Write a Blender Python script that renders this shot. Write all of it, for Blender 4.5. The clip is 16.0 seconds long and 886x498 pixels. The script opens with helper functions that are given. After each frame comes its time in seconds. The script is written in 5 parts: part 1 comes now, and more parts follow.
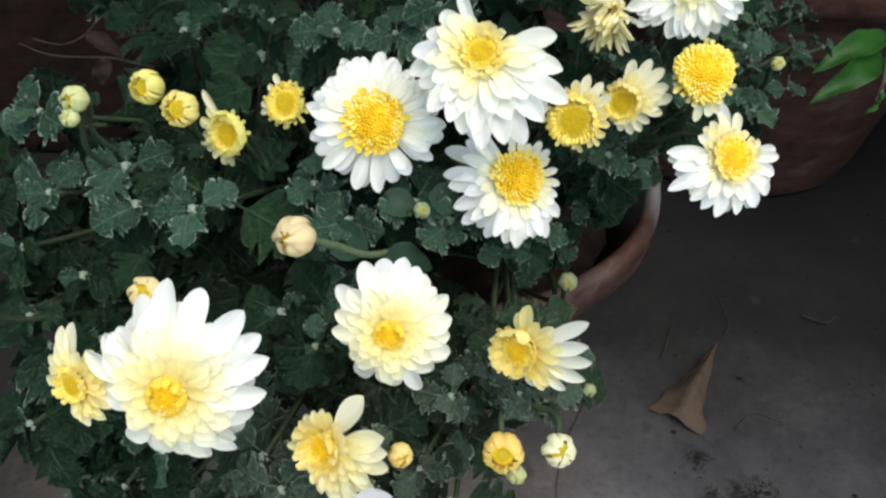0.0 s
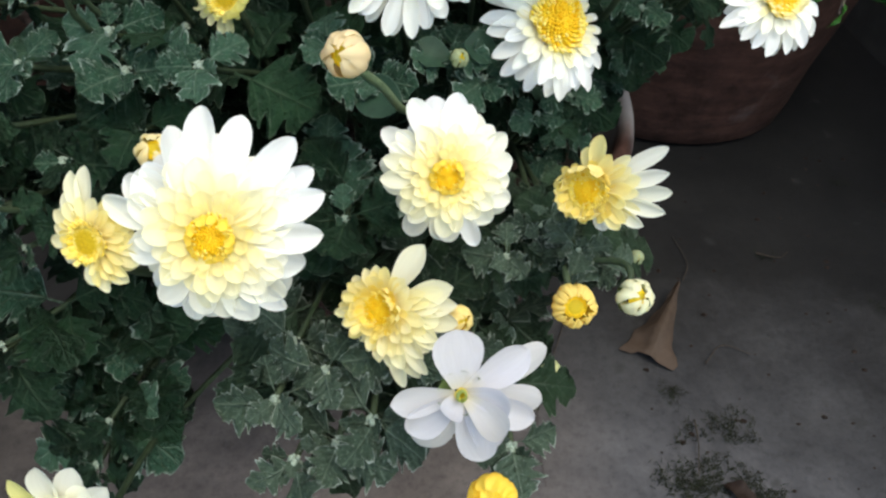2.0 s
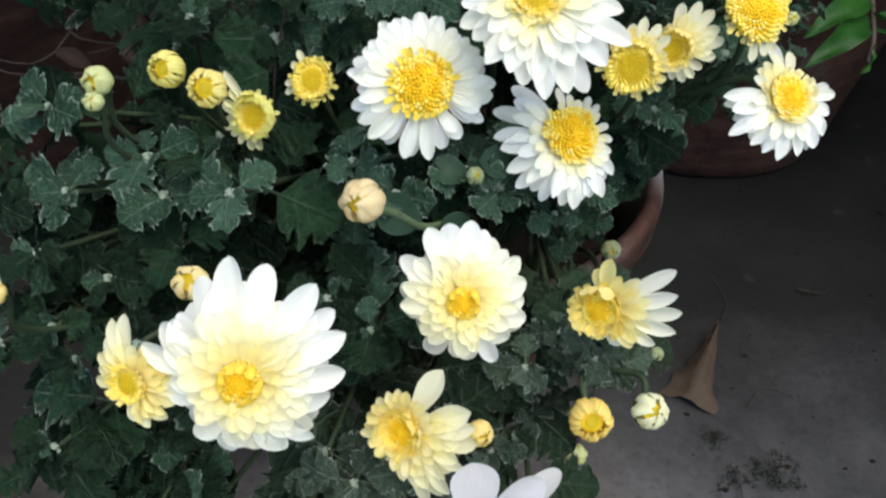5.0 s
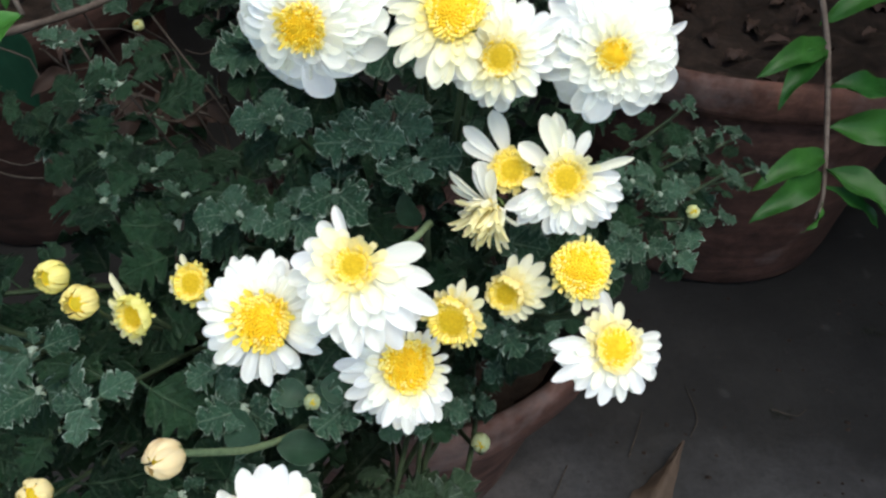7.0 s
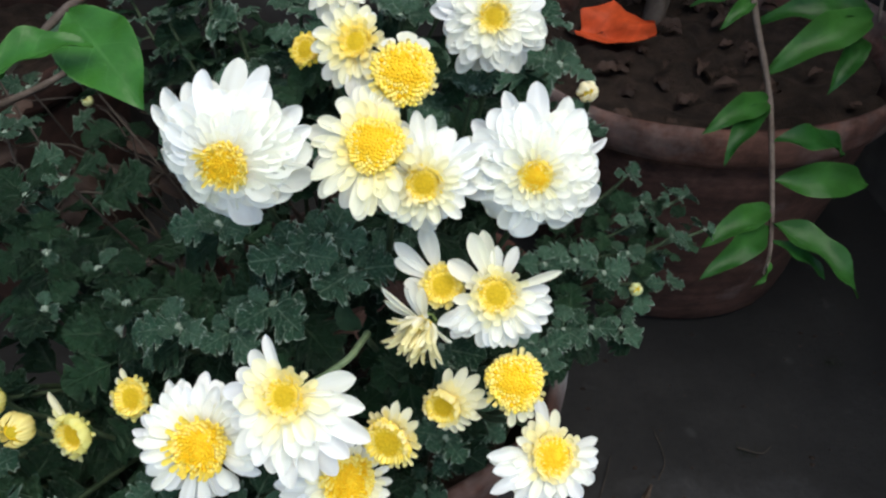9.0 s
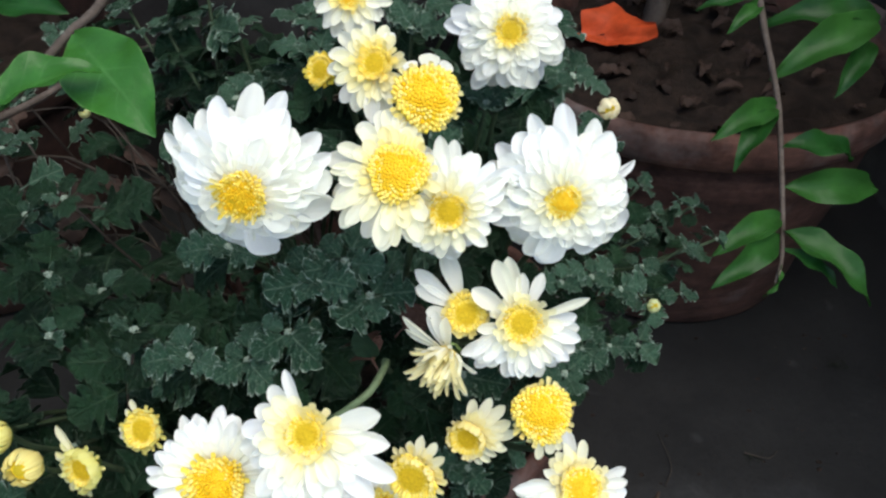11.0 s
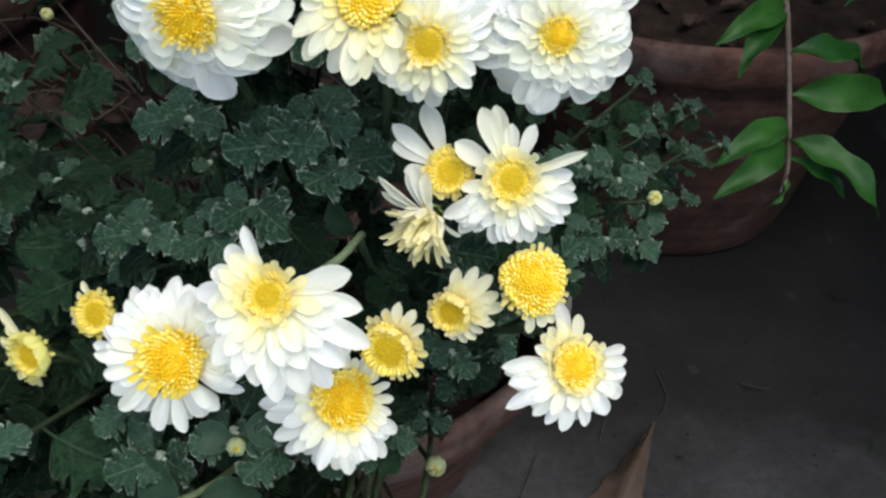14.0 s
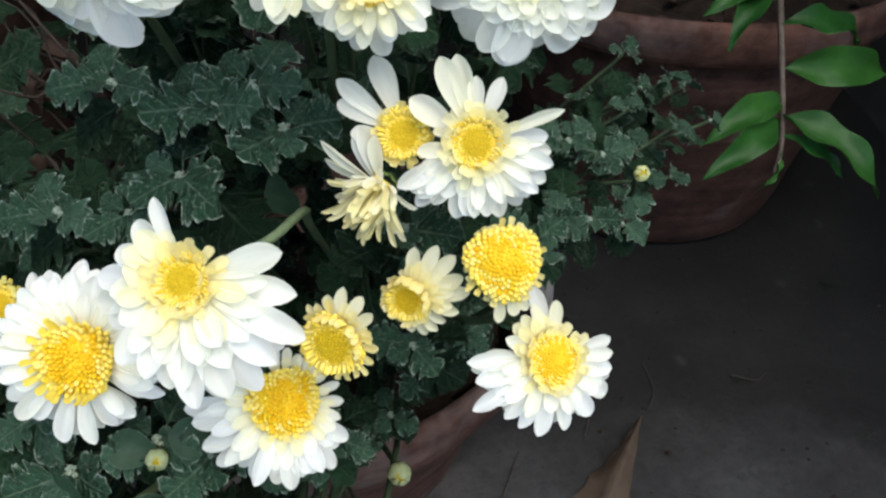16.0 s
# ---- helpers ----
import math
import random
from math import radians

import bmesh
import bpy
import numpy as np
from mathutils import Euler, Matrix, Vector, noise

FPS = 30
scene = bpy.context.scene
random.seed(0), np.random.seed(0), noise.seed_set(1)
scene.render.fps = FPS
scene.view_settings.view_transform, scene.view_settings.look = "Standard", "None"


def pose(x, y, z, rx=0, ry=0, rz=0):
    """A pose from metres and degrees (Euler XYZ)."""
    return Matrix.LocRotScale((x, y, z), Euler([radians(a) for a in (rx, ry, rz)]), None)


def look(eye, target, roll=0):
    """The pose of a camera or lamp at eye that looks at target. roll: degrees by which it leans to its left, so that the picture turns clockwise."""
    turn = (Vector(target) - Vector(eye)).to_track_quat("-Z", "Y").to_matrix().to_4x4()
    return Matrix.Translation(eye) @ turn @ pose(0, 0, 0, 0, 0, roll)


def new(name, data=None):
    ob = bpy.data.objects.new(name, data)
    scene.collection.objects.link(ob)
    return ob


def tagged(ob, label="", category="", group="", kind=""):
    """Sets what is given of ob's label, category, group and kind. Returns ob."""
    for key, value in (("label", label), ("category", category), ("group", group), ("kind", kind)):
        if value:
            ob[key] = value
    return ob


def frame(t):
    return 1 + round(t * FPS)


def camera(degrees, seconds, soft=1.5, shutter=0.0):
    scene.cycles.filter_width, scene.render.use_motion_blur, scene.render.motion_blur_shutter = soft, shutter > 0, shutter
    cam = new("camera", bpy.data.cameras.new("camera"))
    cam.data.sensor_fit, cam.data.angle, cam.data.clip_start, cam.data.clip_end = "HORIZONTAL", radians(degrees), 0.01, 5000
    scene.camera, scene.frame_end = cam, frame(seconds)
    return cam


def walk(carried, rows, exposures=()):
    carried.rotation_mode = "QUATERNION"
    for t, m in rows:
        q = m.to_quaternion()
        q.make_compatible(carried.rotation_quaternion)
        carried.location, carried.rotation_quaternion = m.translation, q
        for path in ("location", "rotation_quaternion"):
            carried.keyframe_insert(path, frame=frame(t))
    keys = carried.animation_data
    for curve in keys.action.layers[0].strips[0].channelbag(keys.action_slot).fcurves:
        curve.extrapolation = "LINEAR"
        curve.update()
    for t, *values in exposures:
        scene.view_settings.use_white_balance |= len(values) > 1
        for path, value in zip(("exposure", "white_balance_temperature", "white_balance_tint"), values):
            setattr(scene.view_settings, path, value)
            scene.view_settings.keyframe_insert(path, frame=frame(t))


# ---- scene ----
cam = camera(60.0, 16.0, soft=2.4, shutter=0.25)
PATH = [
    (0, (0.0000, 0.0000, 0.5738), (0.0000, 1.4001, -0.8544), 0.00),
    (0.5, (-0.0018, -0.0084, 0.5582), (0.0284, 1.3879, -0.8733), 2.75),
    (1, (-0.0157, -0.0155, 0.5326), (0.1032, 1.4332, -0.8411), 4.62),
    (1.5, (-0.0304, -0.0174, 0.5188), (0.1620, 1.3673, -0.9114), 4.37),
    (2, (-0.0408, -0.0139, 0.5241), (0.1803, 1.3784, -0.8945), 3.42),
    (2.5, (-0.0461, -0.0168, 0.5270), (0.1655, 1.3687, -0.8998), 2.83),
    (3, (-0.0440, -0.0184, 0.5321), (0.1901, 1.3801, -0.8784), 3.88),
    (5.5, (-0.0238, 0.0144, 0.5712), (0.0246, 1.4618, -0.8081), -3.93),
    (6, (-0.0071, 0.0279, 0.5964), (-0.0168, 1.5127, -0.7434), -4.99),
    (6.5, (0.0235, 0.0287, 0.6033), (0.0176, 1.4999, -0.7514), -1.04),
    (7, (0.0407, 0.0295, 0.6123), (0.0214, 1.5151, -0.7266), -1.36),
    (7.5, (0.0564, 0.0471, 0.6232), (0.0736, 1.5397, -0.7079), -2.65),
    (8, (0.0557, 0.0481, 0.6262), (0.0761, 1.5489, -0.6957), -2.78),
    (8.5, (0.0571, 0.0477, 0.6366), (0.0867, 1.5607, -0.6711), -2.28),
    (11, (0.0478, 0.0629, 0.6408), (0.1069, 1.5686, -0.6743), -2.12),
    (11.5, (0.0385, 0.0544, 0.6363), (0.0907, 1.5419, -0.6996), -2.36),
    (12, (0.0379, 0.0518, 0.6373), (0.0872, 1.5310, -0.7079), -3.04),
    (12.5, (0.0324, 0.0506, 0.6299), (0.0817, 1.5262, -0.7193), -1.97),
    (13, (0.0339, 0.0478, 0.6277), (0.0770, 1.5296, -0.7148), -1.87),
    (13.5, (0.0354, 0.0496, 0.6169), (0.0852, 1.5061, -0.7528), -1.67),
    (14, (0.0506, 0.0610, 0.5999), (0.1180, 1.4962, -0.7915), -1.92),
    (14.5, (0.0581, 0.0715, 0.5891), (0.1455, 1.4993, -0.8086), -1.82),
    (15, (0.0622, 0.0746, 0.5877), (0.1642, 1.5027, -0.8088), -1.48),
    (15.5, (0.0615, 0.0780, 0.5811), (0.1742, 1.5031, -0.8176), -1.08),
    (16, (0.0591, 0.0810, 0.5736), (0.1637, 1.5017, -0.8303), -1.36),
]
walk(cam, [(t, look(eye, target, roll)) for t, eye, target, roll in PATH], exposures=[(0.0, 1.66, 7120, 4.7), (3.0, 1.80, 7170, 4.7), (5.5, 1.63, 6970, 5.2), (6.5, 1.81, 6920, 5.2), (7.5, 1.68, 6870, 5.2), (8.5, 1.57, 6870, 5.7), (11.0, 1.65, 6770, 5.7), (12.0, 1.53, 6840, 5.7), (14.0, 1.54, 6920, 5.2), (16.0, 1.60, 6920, 4.7)])

# ---- daylight: open, overcast sky over a shaded yard ----
world = bpy.data.worlds.new("overcast_sky")
scene.world = world
world.use_nodes = True
sky = world.node_tree.nodes.new("ShaderNodeTexSky")
sky.sky_type, sky.sun_disc = "NISHITA", False
sky.sun_elevation, sky.sun_rotation = radians(66.5), radians(143)
world.node_tree.links.new(sky.outputs[0], world.node_tree.nodes["Background"].inputs[0])
world.node_tree.nodes["Background"].inputs[1].default_value = 0.13
sun_data = bpy.data.lights.new("sun", "SUN")
sun_data.energy, sun_data.angle, sun_data.color = 1.3, radians(50), (1.0, 0.96, 0.9)
sun = new("sun", sun_data)
sun.matrix_world = look((0.6, -0.5, 2.6), (0, 0.3, 0.3))


# ---- materials ----
def material(name):
    mat = bpy.data.materials.new(name)
    mat.use_nodes = True
    return mat, mat.node_tree, mat.node_tree.nodes["Principled BSDF"]


def node(tree, kind, **values):
    n = tree.nodes.new(kind)
    for key, value in values.items():
        n.inputs[key.replace("_", " ")].default_value = value
    return n


def ramp(tree, source, *stops):
    n = tree.nodes.new("ShaderNodeValToRGB")
    while len(n.color_ramp.elements) < len(stops):
        n.color_ramp.elements.new(0.5)
    for e, (pos, col) in zip(n.color_ramp.elements, stops):
        e.position, e.color = pos, (*col, 1) if len(col) == 3 else col
    tree.links.new(source, n.inputs[0])
    return n


def mixed(tree, factor, a, b, blend="MIX"):
    n = tree.nodes.new("ShaderNodeMix")
    n.data_type, n.blend_type = "RGBA", blend
    for socket, value in ((n.inputs[0], factor), (n.inputs[6], a), (n.inputs[7], b)):
        if isinstance(value, bpy.types.NodeSocket):
            tree.links.new(value, socket)
        else:
            socket.default_value = value
    return n.outputs[2]


def grain(tree, scale, detail=6.0, rough=0.6, coords="Object"):
    co = tree.nodes.new("ShaderNodeTexCoord")
    n = node(tree, "ShaderNodeTexNoise", Scale=scale, Detail=detail, Roughness=rough)
    tree.links.new(co.outputs[coords], n.inputs["Vector"])
    return n.outputs[0]


def bumped(tree, bsdf, height, strength, distance):
    n = node(tree, "ShaderNodeBump", Strength=strength, Distance=distance)
    tree.links.new(height, n.inputs["Height"])
    tree.links.new(n.outputs[0], bsdf.inputs["Normal"])


def math_node(tree, op, a, b=0.0, c=0.0):
    n = tree.nodes.new("ShaderNodeMath")
    n.operation = op
    for socket, value in zip(n.inputs, (a, b, c)):
        if isinstance(value, bpy.types.NodeSocket):
            tree.links.new(value, socket)
        else:
            socket.default_value = value
    return n.outputs[0]


def leafy(tree, bsdf, colour, amount):
    """Lets some light through a thin blade."""
    out = tree.nodes["Material Output"]
    thin = tree.nodes.new("ShaderNodeBsdfTranslucent")
    tree.links.new(colour, thin.inputs[0])
    mix = node(tree, "ShaderNodeMixShader", Fac=amount)
    tree.links.new(bsdf.outputs[0], mix.inputs[1])
    tree.links.new(thin.outputs[0], mix.inputs[2])
    tree.links.new(mix.outputs[0], out.inputs[0])


def uv_axes(tree):
    uv = tree.nodes.new("ShaderNodeUVMap")
    sep = tree.nodes.new("ShaderNodeSeparateXYZ")
    tree.links.new(uv.outputs[0], sep.inputs[0])
    return sep.outputs[0], sep.outputs[1]


def petal_material():
    """A blade that runs from a cream or yellow claw to the tip's own colour, kept in the object's colour."""
    mat, tree, bsdf = material("petal")
    u, v = uv_axes(tree)
    info = tree.nodes.new("ShaderNodeObjectInfo")
    base = mixed(tree, 0.3, info.outputs["Color"], (0.93, 0.76, 0.22, 1))
    along = ramp(tree, u, (0.0, (0, 0, 0)), (0.3, (1, 1, 1)))
    colour = mixed(tree, along.outputs[0], base, info.outputs["Color"])
    wave = node(tree, "ShaderNodeTexNoise", Scale=1.0, Detail=3.0)
    vec = tree.nodes.new("ShaderNodeCombineXYZ")
    tree.links.new(math_node(tree, "MULTIPLY", u, 2.0), vec.inputs[0])
    tree.links.new(math_node(tree, "MULTIPLY", v, 9.0), vec.inputs[1])
    tree.links.new(info.outputs["Random"], vec.inputs[2])
    tree.links.new(vec.outputs[0], wave.inputs["Vector"])
    shade = ramp(tree, wave.outputs[0], (0.3, (0.95, 0.95, 0.95)), (0.7, (1, 1, 1)))
    colour = mixed(tree, 1.0, colour, shade.outputs[0], "MULTIPLY")
    tree.links.new(colour, bsdf.inputs["Base Color"])
    bsdf.inputs["Roughness"].default_value = 0.55
    bsdf.inputs["Specular IOR Level"].default_value = 0.25
    bumped(tree, bsdf, wave.outputs[0], 0.1, 0.02)
    leafy(tree, bsdf, colour, 0.58)
    return mat


def floret_material(name, low, high, scale=9.0):
    mat, tree, bsdf = material(name)
    geo = tree.nodes.new("ShaderNodeNewGeometry")
    col = ramp(tree, geo.outputs["Random Per Island"], (0.0, low), (1.0, high))
    n = grain(tree, scale)
    tone = ramp(tree, n, (0.3, (0.82, 0.82, 0.82)), (0.7, (1, 1, 1)))
    tree.links.new(mixed(tree, 1.0, col.outputs[0], tone.outputs[0], "MULTIPLY"), bsdf.inputs["Base Color"])
    bsdf.inputs["Roughness"].default_value = 0.6
    bsdf.inputs["Specular IOR Level"].default_value = 0.2
    leafy(tree, bsdf, col.outputs[0], 0.4)
    return mat


def leaf_material(name, dark, light, margin, vein, gloss, scale, through_it=0.18, dust_light=0.0, downy=False, edge=0.475, sheen=0.14):
    """A blade with a midrib, slanting side veins and a paler, broken margin, part down and part painted light; downy: a
    dull, dusty leaf with strong veins.
    """
    mat, tree, bsdf = material(name)
    u, v = uv_axes(tree)
    info = tree.nodes.new("ShaderNodeObjectInfo")
    side = math_node(tree, "ABSOLUTE", math_node(tree, "SUBTRACT", v, 0.5))
    body = ramp(tree, info.outputs["Random"], (0.0, dark), (1.0, light))
    mottling = grain(tree, scale, 5.0, 0.65)
    tone = ramp(tree, mottling, (0.3, (0.7, 0.7, 0.7)), (0.72, (1.2, 1.2, 1.2)))
    colour = mixed(tree, 1.0, body.outputs[0], tone.outputs[0], "MULTIPLY")
    mid = ramp(tree, side, (0.0, (1, 1, 1)), (0.04 if downy else 0.035, (0, 0, 0)))
    slant = math_node(tree, "FRACT", math_node(tree, "MULTIPLY", math_node(tree, "SUBTRACT", u, math_node(tree, "MULTIPLY", side, 0.55)), 4.5 if downy else 5.0))
    ribs = ramp(tree, slant, (0.0, (1, 1, 1)), (0.13 if downy else 0.09, (0, 0, 0)))
    veins = mixed(tree, 1.0, mid.outputs[0], ribs.outputs[0], "LIGHTEN")
    fading = ramp(tree, grain(tree, scale * 0.8, 2.0, 0.5), (0.35, (0.15, 0.15, 0.15)), (0.65, (1, 1, 1)))
    colour = mixed(tree, math_node(tree, "MULTIPLY", math_node(tree, "MULTIPLY", veins, fading.outputs[0]), 0.6 if downy else 0.22), colour, (*vein, 1))
    # pale rim: downy hairs, plus the light a curled edge catches, as colour
    rim = ramp(tree, math_node(tree, "ADD", side, math_node(tree, "MULTIPLY", math_node(tree, "SUBTRACT", mottling, 0.5), 0.06)), (edge, (0, 0, 0)), (0.5, (1, 1, 1)))
    patchy = ramp(tree, grain(tree, scale * 1.7, 3.0, 0.6), (0.38, (0.12, 0.12, 0.12)), (0.6, (1, 1, 1)))
    colour = mixed(tree, math_node(tree, "MULTIPLY", math_node(tree, "MULTIPLY", rim.outputs[0], patchy.outputs[0]), 0.85), colour, (*margin, 1))
    # pale specks for dust, and for small highlights put into the colour
    if dust_light:
        specks = ramp(tree, grain(tree, scale * 3.5, 3.0, 0.7), (0.6, (0, 0, 0)), (0.72, (1, 1, 1)))
        colour = mixed(tree, math_node(tree, "MULTIPLY", specks.outputs[0], dust_light), colour, (*margin, 1))
    tree.links.new(colour, bsdf.inputs["Base Color"])
    bsdf.inputs["Roughness"].default_value = gloss
    bsdf.inputs["Specular IOR Level"].default_value = sheen
    bumped(tree, bsdf, math_node(tree, "SUBTRACT", mottling, math_node(tree, "MULTIPLY", veins, 0.5)), 0.5 if downy else 0.1, 0.05 if downy else 0.02)
    leafy(tree, bsdf, colour, through_it)
    return mat


def rough_material(name, stops, scale, roughness, bump, distance, fine=8.0, coords="Object"):
    """A surface with two scales of noise: broad patches and a fine grain."""
    mat, tree, bsdf = material(name)
    broad = grain(tree, scale, 5.0, 0.6, coords)
    small = grain(tree, scale * fine, 6.0, 0.7, coords)
    col = ramp(tree, broad, *stops)
    tone = ramp(tree, small, (0.25, (0.7, 0.7, 0.7)), (0.75, (1.15, 1.15, 1.15)))
    tree.links.new(mixed(tree, 1.0, col.outputs[0], tone.outputs[0], "MULTIPLY"), bsdf.inputs["Base Color"])
    bsdf.inputs["Roughness"].default_value = roughness
    bsdf.inputs["Specular IOR Level"].default_value = 0.12
    bumped(tree, bsdf, math_node(tree, "ADD", broad, math_node(tree, "MULTIPLY", small, 0.6)), bump, distance)
    return mat


def terracotta_material(name, lime_from, pale=1.0, greying=None):
    """Fired clay with bands, stains and lime, and a greyed patch round a given middle."""
    mat, tree, bsdf = material(name)
    co = tree.nodes.new("ShaderNodeTexCoord")
    stretch = node(tree, "ShaderNodeMapping", Scale=(1.0, 1.0, 5.0))
    tree.links.new(co.outputs["Object"], stretch.inputs[0])
    bands = node(tree, "ShaderNodeTexNoise", Scale=14.0, Detail=7.0, Roughness=0.65)
    tree.links.new(stretch.outputs[0], bands.inputs["Vector"])
    fine = grain(tree, 160.0, 6.0, 0.7)
    blotch = grain(tree, 9.0, 5.0, 0.65)
    col = ramp(tree, bands.outputs[0], (0.25, (0.022, 0.0112, 0.0090)), (0.5, (0.042, 0.0195, 0.0150)), (0.75, (0.073, 0.036, 0.0275)))
    tone = ramp(tree, fine, (0.25, (0.75 * pale, 0.75 * pale, 0.75 * pale)), (0.75, (1.1 * pale, 1.1 * pale, 1.1 * pale)))
    colour = mixed(tree, 1.0, col.outputs[0], tone.outputs[0], "MULTIPLY")
    stain = ramp(tree, grain(tree, 38.0, 7.0, 0.7), (0.34, (0.45, 0.45, 0.45)), (0.6, (1.15, 1.15, 1.15)))
    colour = mixed(tree, 1.0, colour, stain.outputs[0], "MULTIPLY")
    lime = ramp(tree, blotch, (lime_from, (0, 0, 0)), (lime_from + 0.16, (1, 1, 1)))
    colour = mixed(tree, math_node(tree, "MULTIPLY", lime.outputs[0], 0.55), colour, (0.12, 0.105, 0.103, 1))
    if greying:
        gap = node(tree, "ShaderNodeVectorMath")
        gap.operation = "DISTANCE"
        tree.links.new(co.outputs["Object"], gap.inputs[0])
        gap.inputs[1].default_value = greying
        reach = math_node(tree, "ADD", gap.outputs["Value"], math_node(tree, "MULTIPLY", math_node(tree, "SUBTRACT", blotch, 0.5), 0.08))
        grey = ramp(tree, reach, (0.025, (1, 1, 1)), (0.06, (0, 0, 0)))
        colour = mixed(tree, math_node(tree, "MULTIPLY", grey.outputs[0], 0.85), colour, (0.17, 0.165, 0.17, 1))
    tree.links.new(colour, bsdf.inputs["Base Color"])
    bsdf.inputs["Roughness"].default_value = 0.85
    bsdf.inputs["Specular IOR Level"].default_value = 0.15
    bumped(tree, bsdf, math_node(tree, "ADD", bands.outputs[0], math_node(tree, "MULTIPLY", fine, 0.4)), 0.5, 0.003)
    return mat


def concrete_material():
    mat, tree, bsdf = material("stained_concrete")
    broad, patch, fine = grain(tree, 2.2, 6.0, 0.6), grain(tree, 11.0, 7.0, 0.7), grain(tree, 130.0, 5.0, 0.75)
    # the dark base colour holds the shade that lies towards the back
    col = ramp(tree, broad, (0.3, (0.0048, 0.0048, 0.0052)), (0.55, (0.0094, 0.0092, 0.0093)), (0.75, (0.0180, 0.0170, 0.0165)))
    co = tree.nodes.new("ShaderNodeTexCoord")
    sep = tree.nodes.new("ShaderNodeSeparateXYZ")
    tree.links.new(co.outputs["Object"], sep.inputs[0])
    # paler towards the front: pinkish dust, and brighter light put into the colour
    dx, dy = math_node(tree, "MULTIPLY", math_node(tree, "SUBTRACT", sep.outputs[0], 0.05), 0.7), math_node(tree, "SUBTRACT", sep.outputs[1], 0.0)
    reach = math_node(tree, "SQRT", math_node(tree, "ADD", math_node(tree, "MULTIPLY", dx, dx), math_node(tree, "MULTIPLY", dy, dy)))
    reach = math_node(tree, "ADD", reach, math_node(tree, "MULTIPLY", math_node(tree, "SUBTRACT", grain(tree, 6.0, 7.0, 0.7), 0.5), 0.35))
    dust_light = ramp(tree, reach, (0.24, (1, 1, 1)), (0.48, (0, 0, 0)))
    front_tone = ramp(tree, math_node(tree, "ADD", sep.outputs[0], math_node(tree, "MULTIPLY", broad, 0.2)), (0.08, (0.112, 0.095, 0.085)), (0.26, (0.059, 0.0595, 0.065)))
    dusty_lit = mixed(tree, math_node(tree, "MULTIPLY", dust_light.outputs[0], 0.9), col.outputs[0], front_tone.outputs[0])
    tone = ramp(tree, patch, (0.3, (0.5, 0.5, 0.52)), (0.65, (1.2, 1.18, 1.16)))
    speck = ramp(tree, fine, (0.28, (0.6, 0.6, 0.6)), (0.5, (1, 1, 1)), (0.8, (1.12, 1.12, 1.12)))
    colour = mixed(tree, 1.0, dusty_lit, tone.outputs[0], "MULTIPLY")
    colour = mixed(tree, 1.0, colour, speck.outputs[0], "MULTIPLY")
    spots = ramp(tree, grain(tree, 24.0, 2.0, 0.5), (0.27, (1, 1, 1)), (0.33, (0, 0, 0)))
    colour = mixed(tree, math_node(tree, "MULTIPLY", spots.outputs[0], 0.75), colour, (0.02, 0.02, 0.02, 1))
    tree.links.new(colour, bsdf.inputs["Base Color"])
    bsdf.inputs["Roughness"].default_value = 0.75
    bsdf.inputs["Specular IOR Level"].default_value = 0.2
    bumped(tree, bsdf, math_node(tree, "ADD", patch, math_node(tree, "MULTIPLY", fine, 0.5)), 0.4, 0.004)
    return mat


PETAL = petal_material()
FLORET = floret_material("golden_floret", (0.90, 0.57, 0.016), (0.94, 0.69, 0.045))
FLORET_PALE = floret_material("pale_floret", (0.95, 0.76, 0.11), (0.97, 0.84, 0.27))
FLORET_LEMON = floret_material("lemon_floret", (0.86, 0.62, 0.04), (0.93, 0.76, 0.14))
FLORET_CORE = floret_material("olive_floret", (0.60, 0.41, 0.016), (0.78, 0.56, 0.028))
CALYX = floret_material("calyx_green", (0.10, 0.16, 0.05), (0.20, 0.28, 0.10))
MUM_LEAF = leaf_material("mum_leaf", (0.0022, 0.0102, 0.0043), (0.0135, 0.0374, 0.0172), (0.13, 0.17, 0.13), (0.055, 0.086, 0.052), 0.5, 4.0, 0.24, 0.10, True)
YOUNG_LEAF = leaf_material("young_mum_leaf", (0.0137, 0.0393, 0.0215), (0.0356, 0.0787, 0.0483), (0.34, 0.40, 0.34), (0.16, 0.21, 0.155), 0.55, 5.0, 0.22, 0.4, True, 0.42)
DUSTY_LEAF = leaf_material("dusty_mum_leaf", (0.0047, 0.0121, 0.0057), (0.0224, 0.0429, 0.0216), (0.17, 0.20, 0.16), (0.075, 0.10, 0.07), 0.55, 4.0, 0.24, 0.22, True)
DUSTY_YOUNG = leaf_material("dusty_young_leaf", (0.0247, 0.0430, 0.0268), (0.0545, 0.0826, 0.0565), (0.36, 0.40, 0.35), (0.16, 0.20, 0.15), 0.6, 5.0, 0.22, 0.45, True, 0.42)
YOUNG_TIP = rough_material("hairy_shoot_tip", [(0.3, (0.12, 0.16, 0.12)), (0.7, (0.30, 0.36, 0.29))], 3.0, 0.8, 0.3, 0.05)
BRIGHT_LEAF = leaf_material("bright_glossy_leaf", (0.020, 0.088, 0.0125), (0.033, 0.115, 0.019), (0.10, 0.22, 0.06), (0.11, 0.24, 0.08), 0.32, 4.0, 0.25, 0.16, sheen=0.2)
GLOSSY_LEAF = leaf_material("glossy_leaf", (0.0085, 0.044, 0.008), (0.022, 0.078, 0.0135), (0.05, 0.13, 0.03), (0.045, 0.12, 0.03), 0.42, 4.0, 0.22, sheen=0.16)
